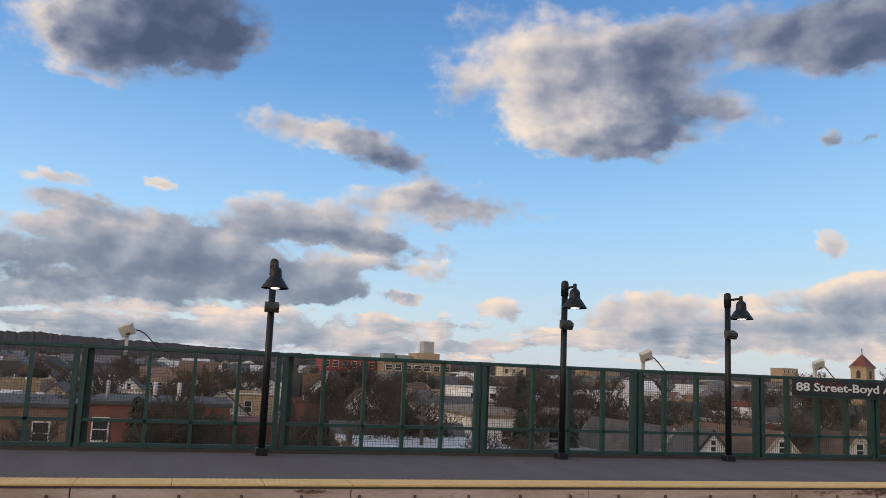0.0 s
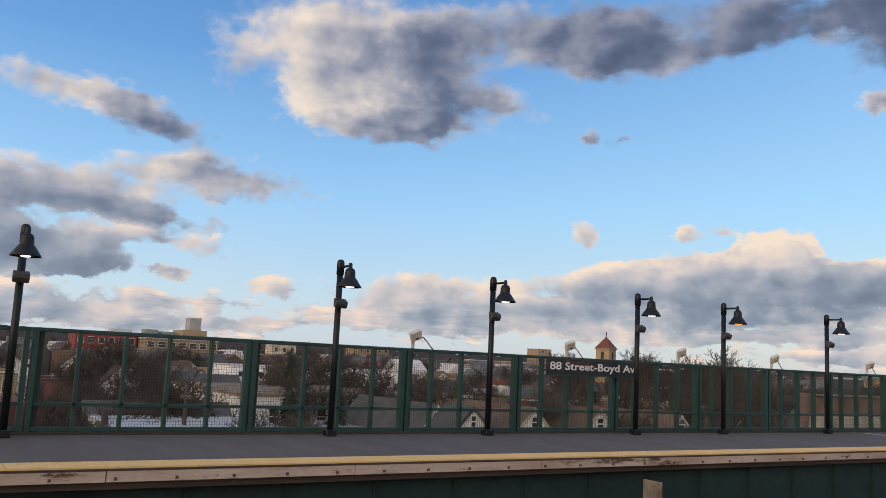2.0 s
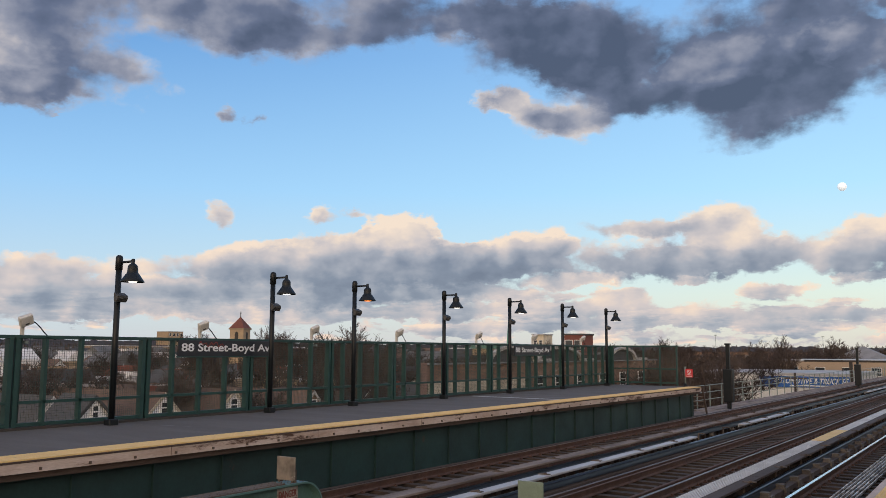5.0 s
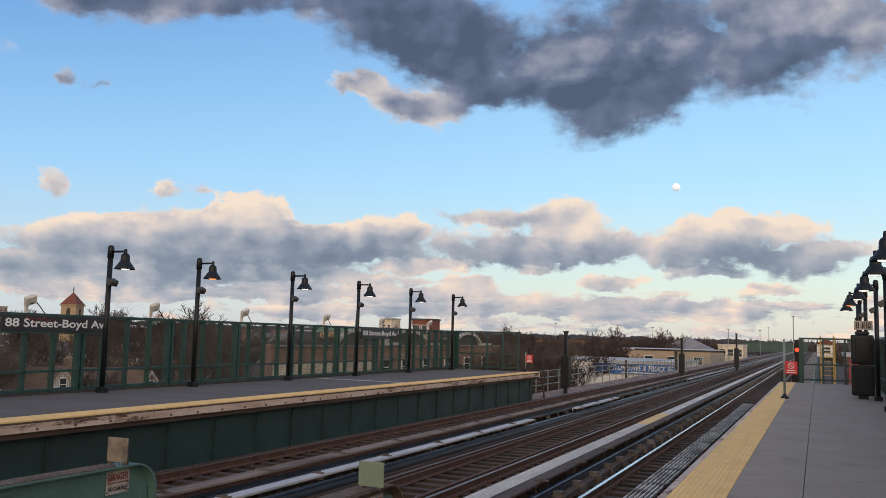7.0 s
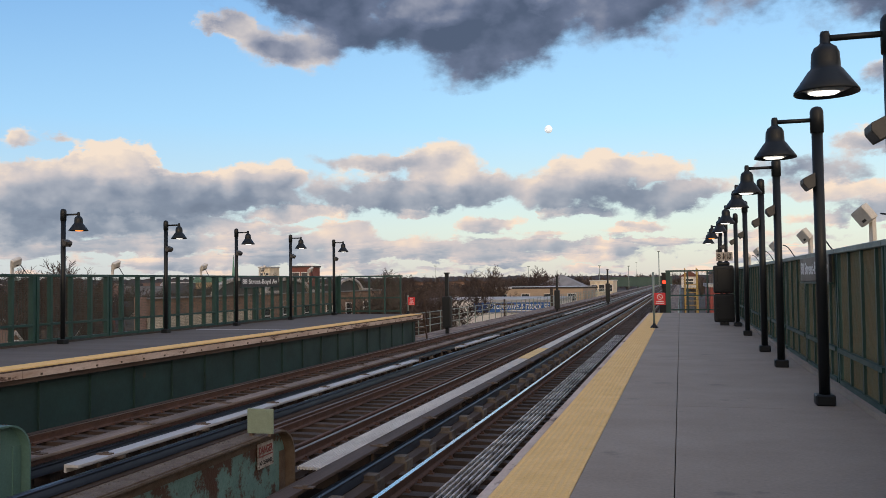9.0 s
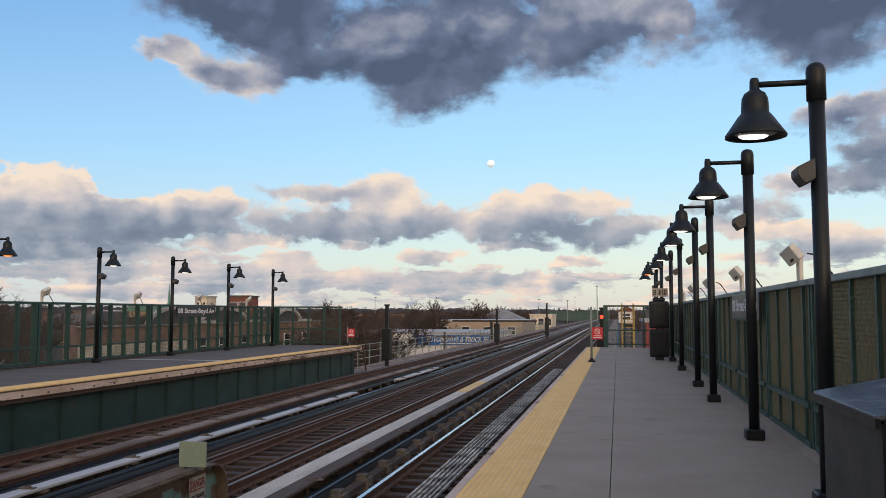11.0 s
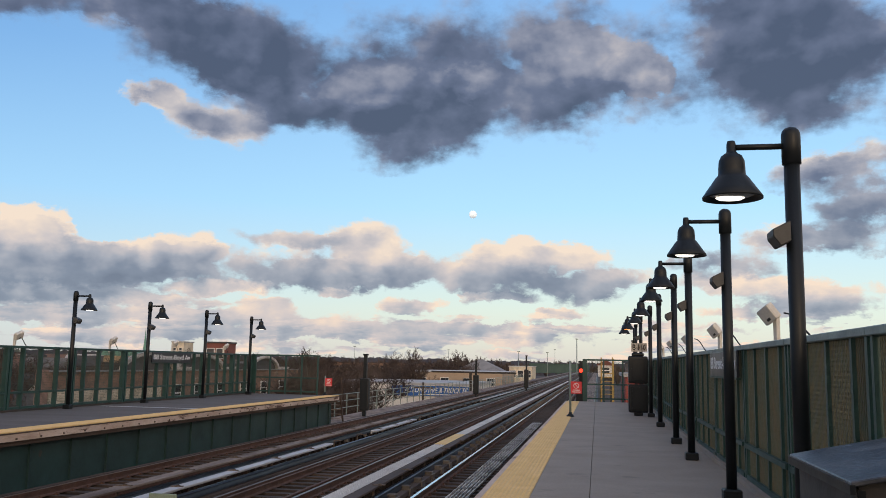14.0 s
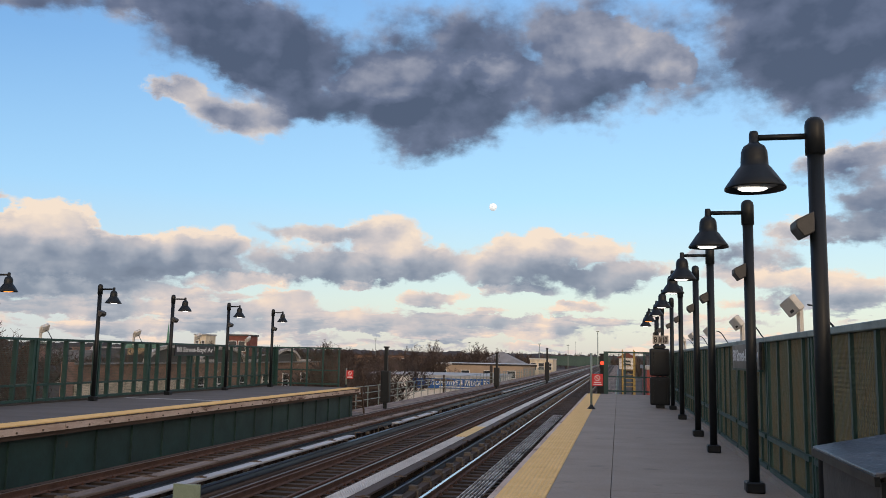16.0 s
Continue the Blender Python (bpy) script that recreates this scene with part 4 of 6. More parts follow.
def fence(x, inner, mains, top, wire, label, cap, pitch):
    """inner is the side that faces the platform: +1 for +x. Each stretch between main posts is one thing."""
    s = inner
    if inner not in post_mesh:
        post_mesh[inner] = mesh_of("main_post", boxed((-0.1, -0.045, 0.0, 0.055, 0.045, top - 0.001)) if inner > 0 else boxed((-0.035, -0.03, 0.0, 0.06, 0.03, top - 0.001)), GREEN)
        web_mesh[inner] = mesh_of("back_plate", boxed((-0.02, -0.1, 0.05, 0.02, 0.1, top - 0.05)), GREEN)
        light_mesh[inner] = mesh_of("upright", boxed((-0.075, -0.032, 0.0, 0.06, 0.032, top - 0.04)) if inner > 0 else boxed((-0.03, -0.028, 0.05, 0.03, 0.028, top - 0.04)), GREEN)
    for a, b in zip(mains, mains[1:]):
        f = thing("platform_fence", label, "fence", (x, a, 0), "platform fence panels")
        length = b - a
        for dy in (0.07, length - 0.07):
            part("main_post", post_mesh[inner], None, f).location = (0, dy, 0)
        part("back_plate", web_mesh[inner], None, f).location = (-0.1 * s, 0.12, 0)
        ups = [v - a for v in bay_posts(a, b)]
        for dy in ups:
            part("upright", light_mesh[inner], None, f).location = (0, dy, 0)
        part("top_rail", bevelled(boxed((-0.06, 0.004, top - 0.07, 0.06, length - 0.004, top)), 0.008), cap, f)
        part("middle_rail", boxed((-0.03 + 0.03 * s, 0.12, 0.5, 0.03 + 0.03 * s, length - 0.12, 0.56)), GREEN, f)
        part("bottom_rail", boxed((-0.045, 0.12, 0.06, 0.045, length - 0.12, 0.13)), GREEN, f)
        marks = [0.12, *ups, length - 0.12]
        for u, v in zip(marks, marks[1:]):
            w = part("wire_mesh", wire_mesh(v - u - 0.06, 0.13, top - 0.07, pitch, 0.0026 if s > 0 else 0.0065, wire), None, f)
            w.location = (-0.045 if s > 0 else 0.01, u + 0.03, 0)


fence(FENCE_FAR, 1, MAIN, 1.86, WIRE, "dark green steel fence with wire mesh along the platform", GREEN, 0.05)
fence(FENCE_NEAR, -1, [-9.1, -5.5, -1.9, 1.68, 4.7, 7.0, 9.9, 12.75, 15.8, 18.57, 21.54, 24.55, 27.57, 30.6, 33.62, 36.6, 39.6], 1.92, RUSTY_WIRE, "green steel fence with rust-stained woven mesh", GALV, 0.045)


def end_fence(x0, x1, y, top, name_label):
    f = thing("end_fence", name_label, "fence", (0, y, 0))
    n = max(2, round((x1 - x0) / 0.75))
    for i in range(n + 1):
        x = x0 + (x1 - x0) * i / n
        w = 0.1 if i == 0 else 0.035
        part("upright", boxed((x - w, -0.04, 0, x + w, 0.04, top)), GREEN, f)
    part("top_rail", boxed((x0 - 0.1, -0.05, top, x1 + 0.1, 0.05, top + 0.07)), GREEN, f)
    part("middle_rail", boxed((x0, 0.04, 0.75, x1, 0.08, 0.81)), GREEN, f)
    part("bottom_rail", boxed((x0, 0.04, 0.1, x1, 0.08, 0.17)), GREEN, f)
    me = wire_mesh(x1 - x0, 0.17, top, 0.06, 0.0028, WIRE)
    part("wire_mesh", me, None, f).matrix_basis = pose(x0, 0.1, 0, 0, 0, -90)


end_fence(-0.6, 1.95, 39.7, 1.85, "green mesh fence closing the platform end")
end_fence(-16.3, -13.1, 38.9, 1.8, "green mesh fence closing the opposite platform end")

# ---------------------------------------------------------------- station name signs
def name_sign(x, y0, y1, z0, z1, facing, label, scrawl=False):
    s = thing("station_sign", label, "station sign", (x, (y0 + y1) / 2, (z0 + z1) / 2), "station name signs")
    w, h = y1 - y0, z1 - z0
    part("panel", bevelled(boxed((-0.02, -w / 2, -h / 2, 0.02, w / 2, h / 2)), 0.006), SIGN_BLACK, s, "black enamel panel")
    me = fit_width(lettering("88 Street-Boyd Av", 0.3, 0.002), w * 0.94, h * 0.66)
    me.transform(Matrix.Rotation(radians(90 * facing), 4, "Z"))
    me.transform(Matrix.Translation((0.023 * facing, 0, -0.01)))
    me.materials.append(SIGN_WHITE)
    part("lettering", me, None, s, "white sans-serif station name")
    part("frame", boxed((-0.03, -w / 2 - 0.02, -h / 2 - 0.03, 0.03, w / 2 + 0.02, -h / 2 - 0.001)), GREEN, s)
    if scrawl:
        bm = bmesh.new()
        pts = [Vector((0.027, -0.92 + 0.055 * i, 0.1 + 0.05 * math.sin(i * 2.1) + 0.03 * math.sin(i * 0.9))) for i in range(15)]
        for p, q in zip(pts, pts[1:]):
            tube(bm, p, q, 0.007, n=5)
        part("scrawl", bm, GRAFFITI, s, "faded red scribble")


name_sign(FENCE_FAR + 0.1, 13.12, 16.15, 1.43, 1.81, 1, "black station name sign with white letters and red scribble", True)
name_sign(FENCE_FAR + 0.1, 29.22, 32.3, 1.42, 1.8, 1, "black station name sign with white letters on the fence")
name_sign(FENCE_NEAR - 0.09, 12.85, 15.75, 1.46, 1.85, -1, "station name sign on the fence seen at a slant")


# ---------------------------------------------------------------- platform lamps
def platform_lamp(at, bulb, label):
    """Post lamp with a bell shade on a short arm that reaches towards -x."""
    p = thing("platform_lamp", label, "street lamp", at, "platform lamps")
    part("base", bevelled(boxed((-0.11, -0.11, 0, 0.11, 0.11, 0.13)), 0.015), BLACK, p)
    part("post", tube(bmesh.new(), (0, 0, 0.13), (0, 0, 3.32), 0.064, n=16), BLACK, p)
    cap = lathe(bmesh.new(), [(0.064, 3.28), (0.078, 3.285), (0.078, 3.53), (0.07, 3.565), (0.05, 3.59), (0.02, 3.602), (0.001, 3.604)], 16)
    part("post_cap", cap, BLACK, p)
    part("arm", tube(bmesh.new(), (-0.05, 0, 3.44), (-0.47, 0, 3.44), 0.026, n=12), BLACK, p)
    shade = part("shade", lathe(bmesh.new(), [(0.001, 3.5), (0.03, 3.495), (0.038, 3.47), (0.04, 3.40), (0.055, 3.385), (0.085, 3.365), (0.105, 3.32), (0.11, 3.25), (0.112, 3.2), (0.135, 3.175),
                                              (0.2, 3.08), (0.245, 3.015), (0.246, 2.998), (0.236, 2.998), (0.19, 3.075), (0.12, 3.17), (0.001, 3.18)], 28, (-0.48, 0, 0)), BLACK, p, "black bell-shaped shade")
    part("glass_bowl", lathe(bmesh.new(), [(0.205, 3.06), (0.19, 3.035), (0.13, 3.012), (0.001, 3.0)], 20, (-0.48, 0, 0)), BOWL, shade, "clouded glass bowl")
    lit = lathe(bmesh.new(), [(0.001, 3.03), (0.05, 3.025), (0.09, 3.005), (0.07, 2.99), (0.001, 2.982)], 16)
    bmesh.ops.scale(lit, vec=(1.35, 0.9, 1), verts=lit.verts)
    bmesh.ops.translate(lit, vec=(-0.5, 0, 0), verts=lit.verts)
    part("bulb", lit, bulb, shade, "glowing bulb")
    b = prism(bmesh.new(), [(-0.05, 2.62), (-0.13, 2.58), (-0.19, 2.66), (-0.19, 2.72), (-0.05, 2.79)], -0.13, 0.13)
    part("control_box", bevelled(b, 0.008), BOX_GREY, p, "grey wedge-shaped box on the post")
    return p


lamp = platform_lamp((1.58, 7.33, 0), LAMP_ON, "black post lamp with a lit bell-shaped shade")
for x, y in ((1.58, 11.1), (1.58, 15.64), (1.6, 18.81), (1.64, 24.0), (1.67, 28.5), (1.6, 37.4)):
    copy_thing(lamp, pose(x, y, 0))
platform_lamp((1.58, 32.8, 0), LAMP_ORANGE, "black post lamp whose bulb glows orange")
for y in (1.35, 7.28, 11.16, 15.74, 23.71, 28.18, 32.71, 37.35):
    copy_thing(lamp, pose(-15.9, y, 0, 0, 0, 180))
orange = platform_lamp((-15.9, 19.03, 0), LAMP_ORANGE, "black post lamp whose bulb glows orange")
orange.matrix_basis = pose(-15.9, 19.03, 0, 0, 0, 180)


# ---------------------------------------------------------------- white antenna panels on the outer side of the fences
def antenna(at, turn, label):
    a = thing("antenna_panel", label, "antenna", at, "antenna panels")
    part("mast", boxed((-0.03, -0.03, -0.3, 0.03, 0.03, 0.12)), FLOOD_WHITE, a)
    part("bracket", boxed((-0.03, -0.03, -0.36, 0.2, 0.03, -0.3)), GALV, a)
    h = part("housing", bevelled(boxed((-0.055, -0.135, -0.105, 0.055, 0.135, 0.12)), 0.028, 2), FLOOD_WHITE, a, "cream plastic housing")
    h.matrix_basis = pose(0.12, 0, 0.1, 24, 28, 0)
    part("label_plate", boxed((0.056, -0.04, -0.07, 0.058, 0.04, -0.035)), BOX_GREY, h)
    cable = bmesh.new()
    pts = [Vector((-0.02, 0.12 + 0.09 * i, 0.12 + 0.05 * math.sin(i * 0.9) - 0.055 * i)) for i in range(8)]
    for p, q in zip(pts, pts[1:]):
        tube(cable, p, q, 0.012, n=6)
    part("cable", cable, BLACK, a, "black drooping cable")
    a.matrix_basis = pose(*at, 0, 0, turn)
    return a


first = antenna((FENCE_FAR - 0.2, -1.17, 2.05), 0, "cream antenna panel with a cable behind the fence")
for y in (9.5, 14.0, 18.0, 22.0, 26.9, 31.3, 36.0):
    copy_thing(first, pose(FENCE_FAR - 0.2, y, 2.05))
for y in (11.8, 17.1, 22.3, 27.0, 31.5):
    copy_thing(first, pose(FENCE_NEAR + 0.25, y, 2.2, 0, 0, 212))


# ---------------------------------------------------------------- things on and beside the platforms
def utility_box():
    b = thing("utility_box", "rust-brown metal box with a sloping scuffed steel lid", "utility box", (1.3, 4.83, 0))
    prof = [(0, 0), (0.66, 0), (0.66, 1.13), (0, 0.99)]
    part("body", prism(bmesh.new(), prof, 0, 1.33), BOX_BROWN, b)
    lid = prism(bmesh.new(), [(-0.05, 0.985), (0.68, 1.14), (0.68, 1.17), (-0.05, 1.015)], -0.05, 1.38)
    part("lid", bevelled(lid, 0.006), LID_METAL, b)
    part("corner_angle", boxed((-0.012, -0.012, 0, 0.03, 0.0, 0.97), (-0.012, 0, 0, 0.0, 0.03, 0.97)), BLACK, b)
    part("lid_rim", boxed((-0.056, -0.055, 0.95, -0.03, 1.385, 1.0)), BLACK, b)


utility_box()


def signal_case():
    s = thing("signal_case", "black two-door signal cabinet with a number plate", "signal cabinet", (1.3, 29.2, 0))
    for z0, z1 in ((0.1, 1.02), (1.05, 1.95)):
        part("case", bevelled(boxed((-0.32, -0.2, z0, 0.32, 0.2, z1)), 0.07, 3), BLACK, s)
        part("door", bevelled(boxed((-0.2, -0.23, z0 + 0.1, 0.2, -0.2, z1 - 0.1)), 0.01), BLACK, s)
    part("foot", boxed((-0.14, -0.14, 0, 0.14, 0.14, 0.1)), BLACK, s)
    part("top", bevelled(boxed((-0.2, -0.15, 1.95, 0.2, 0.15, 2.06)), 0.03), BLACK, s)
    for x in (-0.12, 0.1):
        part("stem", tube(bmesh.new(), (x, 0, 2.06), (x, 0, 2.9), 0.03, n=8), BLACK, s)
    for i, ch in enumerate(("8", "1", "10")):
        x = (-0.13, 0.015, 0.18)[i]
        w = (0.18, 0.09, 0.22)[i]
        pl = part("number_plate", boxed((x - w / 2, -0.2, 2.1, x + w / 2, -0.19, 2.38)), SIGN_PALE, s, "cream plate with dark digits")
        me = fit_width(lettering(ch, 0.2, 0.002), w * (0.6 if ch != "1" else 0.4), 0.2)
        me.transform(Matrix.Translation((x, -0.203, 2.24)))
        me.materials.append(NOTICE_BLACK)
        part("digit", me, None, pl)


signal_case()


def red_notice(x, y, z, post_top, label, facing=-1):
    s = thing("warning_sign", label, "warning sign", (x, y, 0), "red warning signs")
    if post_top:
        part("post", tube(bmesh.new(), (0, 0, 0.12), (0, 0, post_top), 0.035, n=10), GALV, s)
        part("foot", lathe(bmesh.new(), [(0.001, 0.0), (0.13, 0.0), (0.12, 0.03), (0.05, 0.1), (0.045, 0.14), (0.001, 0.14)], 12), BLACK, s)
    off = 0.18 if post_top else 0.0
    p = part("plate", bevelled(boxed((off - 0.16, -0.052, z, off + 0.18, -0.04, z + 0.38)), 0.004), SIGN_RED, s)
    ring = bmesh.new()
    n = 18
    for i in range(n):
        a, b = 2 * math.pi * i / n, 2 * math.pi * (i + 1) / n
        c = (off + 0.01, z + 0.25)
        tube(ring, (c[0] + 0.08 * math.cos(a), -0.054, c[1] + 0.08 * math.sin(a)), (c[0] + 0.08 * math.cos(b), -0.054, c[1] + 0.08 * math.sin(b)), 0.01, n=5)
    tube(ring, (off - 0.045, -0.054, z + 0.31), (off + 0.065, -0.054, z + 0.19), 0.01, n=5)
    part("symbol", ring, SIGN_WHITE, p, "white barred circle")
    part("text_bars", boxed((off - 0.1, -0.056, z + 0.1, off + 0.12, -0.052, z + 0.125), (off - 0.12, -0.056, z + 0.04, off + 0.14, -0.052, z + 0.065)), SIGN_WHITE, p)
    return s


red_notice(-0.88, 27.5, 0.72, 1.75, "red warning sign on a steel post at the platform edge")
red_notice(-12.75, 39.0, 0.42, 0.9, "red warning sign at the end of the opposite platform")


def signal_post(x, y, top, lit, label):
    s = thing("signal", label, "railway signal", (x, y, DECK))
    h = top - DECK
    part("post", boxed((-0.09, -0.09, 0, 0.09, 0.09, h)), BLACK, s)
    part("head", bevelled(boxed((-0.24, -0.2, h * 0.1, 0.24, 0.2, h * 0.62)), 0.05, 2), BLACK, s)
    part("cap", boxed((-0.13, -0.13, h, 0.13, 0.13, h + 0.08)), BLACK, s)
    if lit:
        hood = part("lamp_hood", boxed((-0.12, -0.32, h * 0.8, 0.12, -0.1, h * 0.98)), BLACK, s)
        part("red_light", tube(bmesh.new(), (0, -0.34, h * 0.88), (0, -0.32, h * 0.88), 0.09, n=12), SIGNAL_RED, hood, "glowing red light")


signal_post(-12.45, 45.0, 1.95, False, "black railway signal mast beside the track")
signal_post(-10.6, 75.0, 1.85, False, "black railway signal mast between the tracks")
signal_post(-7.8, 95.0, 2.6, False, "slim black railway signal mast between the tracks")
signal_post(-0.8, 41.5, 1.75, True, "railway signal showing a red light at the platform end")


# ---------------------------------------------------------------- the town below the viaduct
STREET = -8.5
tagged(part("ground", boxed((-2600, -1500, STREET - 0.5, 2200, 4200, STREET)), SOIL), "brown winter ground under the town", "ground", kind="structure")
rng = random.Random(7)


def away(u, d, z=0.0):
    """A place at the azimuth u, in degrees to the left of the tracks, and d metres off."""
    return (-d * math.sin(radians(u)), d * math.cos(radians(u)), z)


def hill(d, u0, u1, heights, label):
    bm = bmesh.new()
    n = 500
    low, top = [], []
    for i in range(n + 1):
        f = i / n
        u = u0 + (u1 - u0) * f
        k = f * (len(heights) - 1)
        a = int(min(k, len(heights) - 2))
        h = heights[a] + (heights[a + 1] - heights[a]) * (k - a)
        h += 3.0 * noise.noise((u * 0.5, d, 0)) + 1.6 * noise.noise((u * 2.3, d, 3)) + 1.2 * noise.noise((u * 7, d, 5)) + rng.uniform(-0.5, 0.5)
        low.append(bm.verts.new(away(u, d * 0.93, STREET)))
        top.append(bm.verts.new(away(u, d, h)))
    back = [bm.verts.new(away(u0 + (u1 - u0) * i / n, d * 1.3, STREET)) for i in range(n + 1)]
    for i in range(n):
        bm.faces.new((low[i], low[i + 1], top[i + 1], top[i]))
        bm.faces.new((top[i], top[i + 1], back[i + 1], back[i]))
    tagged(part("backdrop", bm, WOODS), label, "hill", kind="structure")


hill(1500, 108, 36, (43, 34, 23, 18, 16, 13, 9), "distant wooded ridge on the horizon")
hill(900, 60, -30, (4, 8, 7, 6, 5, 5, 6), "distant wooded rise on the horizon")


def window(parent, x, y, z, w, h, normal, frame=TRIM):
    """A window on a wall that faces +x, -y or -x; its pane is set in a raised frame."""
    key = (round(w, 2), round(h, 2), frame.name)
    if key not in window_meshes:
        t = 0.09
        f = boxed((-w / 2 - t, -0.06, -h / 2 - t, w / 2 + t, 0.02, -h / 2), (-w / 2 - t, -0.06, h / 2, w / 2 + t, 0.02, h / 2 + t),
                  (-w / 2 - t, -0.06, -h / 2, -w / 2, 0.02, h / 2), (w / 2, -0.06, -h / 2, w / 2 + t, 0.02, h / 2), (-w / 2, -0.05, -0.035, w / 2, 0.0, 0.035))
        window_meshes[key] = (mesh_of("window_frame", f, frame), mesh_of("pane", boxed((-w / 2, -0.025, -h / 2, w / 2, -0.015, h / 2)), GLASS))
    f, p = window_meshes[key]
    o = part("window", f, None, parent)
    o.matrix_basis = pose(x, y, z, 0, 0, {"+x": 90, "-y": 0, "-x": -90}[normal])
    part("pane", p, None, o)


window_meshes = {}


def gable_house(wall, roof, w, d, eave, ridge, label, chimney=True):
    """Ridge along x, gable wall facing +x. Its base is at the origin, w across y and d along x."""
    h = thing("house", label, "house")
    part("wall", prism(bmesh.new(), [(-w / 2, 0), (w / 2, 0), (w / 2, eave), (0, ridge), (-w / 2, eave)], -d / 2, d / 2, "x"), wall, h)
    k = math.hypot(w / 2, ridge - eave)
    ny, nz = (ridge - eave) / k, (w / 2) / k
    o = 0.35
    for s in (-1, 1):
        a = (s * (w / 2 + o * nz), eave - o * ny)
        part("roof", prism(bmesh.new(), [(a[0], a[1] + 0.02), (0, ridge + 0.02), (0, ridge + 0.2), (a[0] + s * 0.02, a[1] + 0.2)], -d / 2 - 0.35, d / 2 + 0.35, "x"), roof, h)
        part("barge_board", prism(bmesh.new(), [(a[0], a[1] - 0.07), (0, ridge - 0.07), (0, ridge + 0.015), (a[0], a[1] + 0.015)], d / 2 + 0.36, d / 2 + 0.4, "x"), TRIM, h)
    window(h, d / 2 + 0.02, 0, ridge - 1.75, 0.65, 1.0, "+x")
    for y in (-w / 4, w / 4):
        window(h, d / 2 + 0.02, y, eave - 1.2, 0.8, 1.3, "+x")
    window(h, d / 5, -w / 2 - 0.02, eave - 1.2, 0.8, 1.3, "-y")
    if chimney:
        part("chimney", boxed((-d / 5 - 0.3, w / 5 - 0.3, eave, -d / 5 + 0.1, w / 5 + 0.1, ridge + 0.25), (-d / 5 - 0.34, w / 5 - 0.34, ridge + 0.25, -d / 5 + 0.14, w / 5 + 0.14, ridge + 0.35)), BRICK_RED, h)
    return h


def flat_house(wall, roof, w, d, top, label, rows=1, cols=3, name="row_house", category="house"):
    h = thing(name, label, category)
    part("wall", boxed((-d / 2, -w / 2, 0, d / 2, w / 2, top)), wall, h)
    t = 0.25
    part("parapet", boxed((d / 2 - t, -w / 2, top, d / 2, w / 2, top + 0.45), (-d / 2, -w / 2, top, -d / 2 + t, w / 2, top + 0.45),
                          (-d / 2 + t, -w / 2, top, d / 2 - t, -w / 2 + t, top + 0.45), (-d / 2 + t, w / 2 - t, top, d / 2 - t, w / 2, top + 0.45)), wall, h)
    part("roof", boxed((-d / 2 + t, -w / 2 + t, top, d / 2 - t, w / 2 - t, top + 0.06)), roof, h)
    part("cornice", boxed((d / 2, -w / 2, top + 0.3, d / 2 + 0.15, w / 2, top + 0.47)), TRIM, h)
    for r in range(rows):
        for c in range(cols):
            window(h, d / 2 + 0.02, -w / 2 + (c + 0.5) * w / cols, top - 1.4 - 2.9 * r, 0.95, 1.5, "+x")
        if r == 0:
            window(h, d / 4, -w / 2 - 0.02, top - 1.4, 0.95, 1.5, "-y")
    part("vent_pipe", tube(bmesh.new(), (0, w / 5, top), (0, w / 5, top + 1.0), 0.09, n=8), ROOF_PALE, h)
    part("roof_hatch", boxed((-d / 4 - 0.5, -w / 6 - 0.4, top + 0.06, -d / 4 + 0.5, -w / 6 + 0.4, top + 0.7)), ROOF_PALE, h)
    return h


protos = [
    gable_house(SIDING_WHITE, ROOF_BROWN, 6.2, 11, 5.2, 8.3, "white sided house with a steep brown shingle roof"),
    gable_house(SIDING_WHITE, ROOF_GREY, 6.4, 11, 5.4, 8.2, "white sided house with a steep grey shingle roof"),
    gable_house(SIDING_CREAM, ROOF_GREY, 6.0, 10, 5.0, 7.8, "cream sided house with a grey shingle roof"),
    gable_house(BRICK_RED, ROOF_GREY, 6.6, 11, 5.2, 7.9, "red brick house with a grey shingle roof"),
    flat_house(SIDING_WHITE, ROOF_PALE, 6.5, 13, 6.2, "white row house with a pale flat roof"),
    flat_house(BRICK_BROWN, ROOF_DARK, 7.0, 14, 6.6, "brown brick row house with a tarred flat roof"),
    flat_house(BRICK_TAN, ROOF_PALE, 7.0, 14, 6.4, "tan brick row house with a pale flat roof"),
    flat_house(BRICK_RED, ROOF_DARK, 7.5, 14, 6.8, "red brick row house with a tarred flat roof"),
]
for i, h in enumerate(protos):
    h["group"] = "houses of the town"


def put_house(i, x, y, turn=0.0, size=1.0, z=STREET):
    m = pose(x, y, z, 0, 0, turn) @ Matrix.Scale(size, 4)
    if i not in used_protos:
        used_protos.add(i)
        protos[i].matrix_basis = m
    else:
        copy_thing(protos[i], m)


used_protos = set()
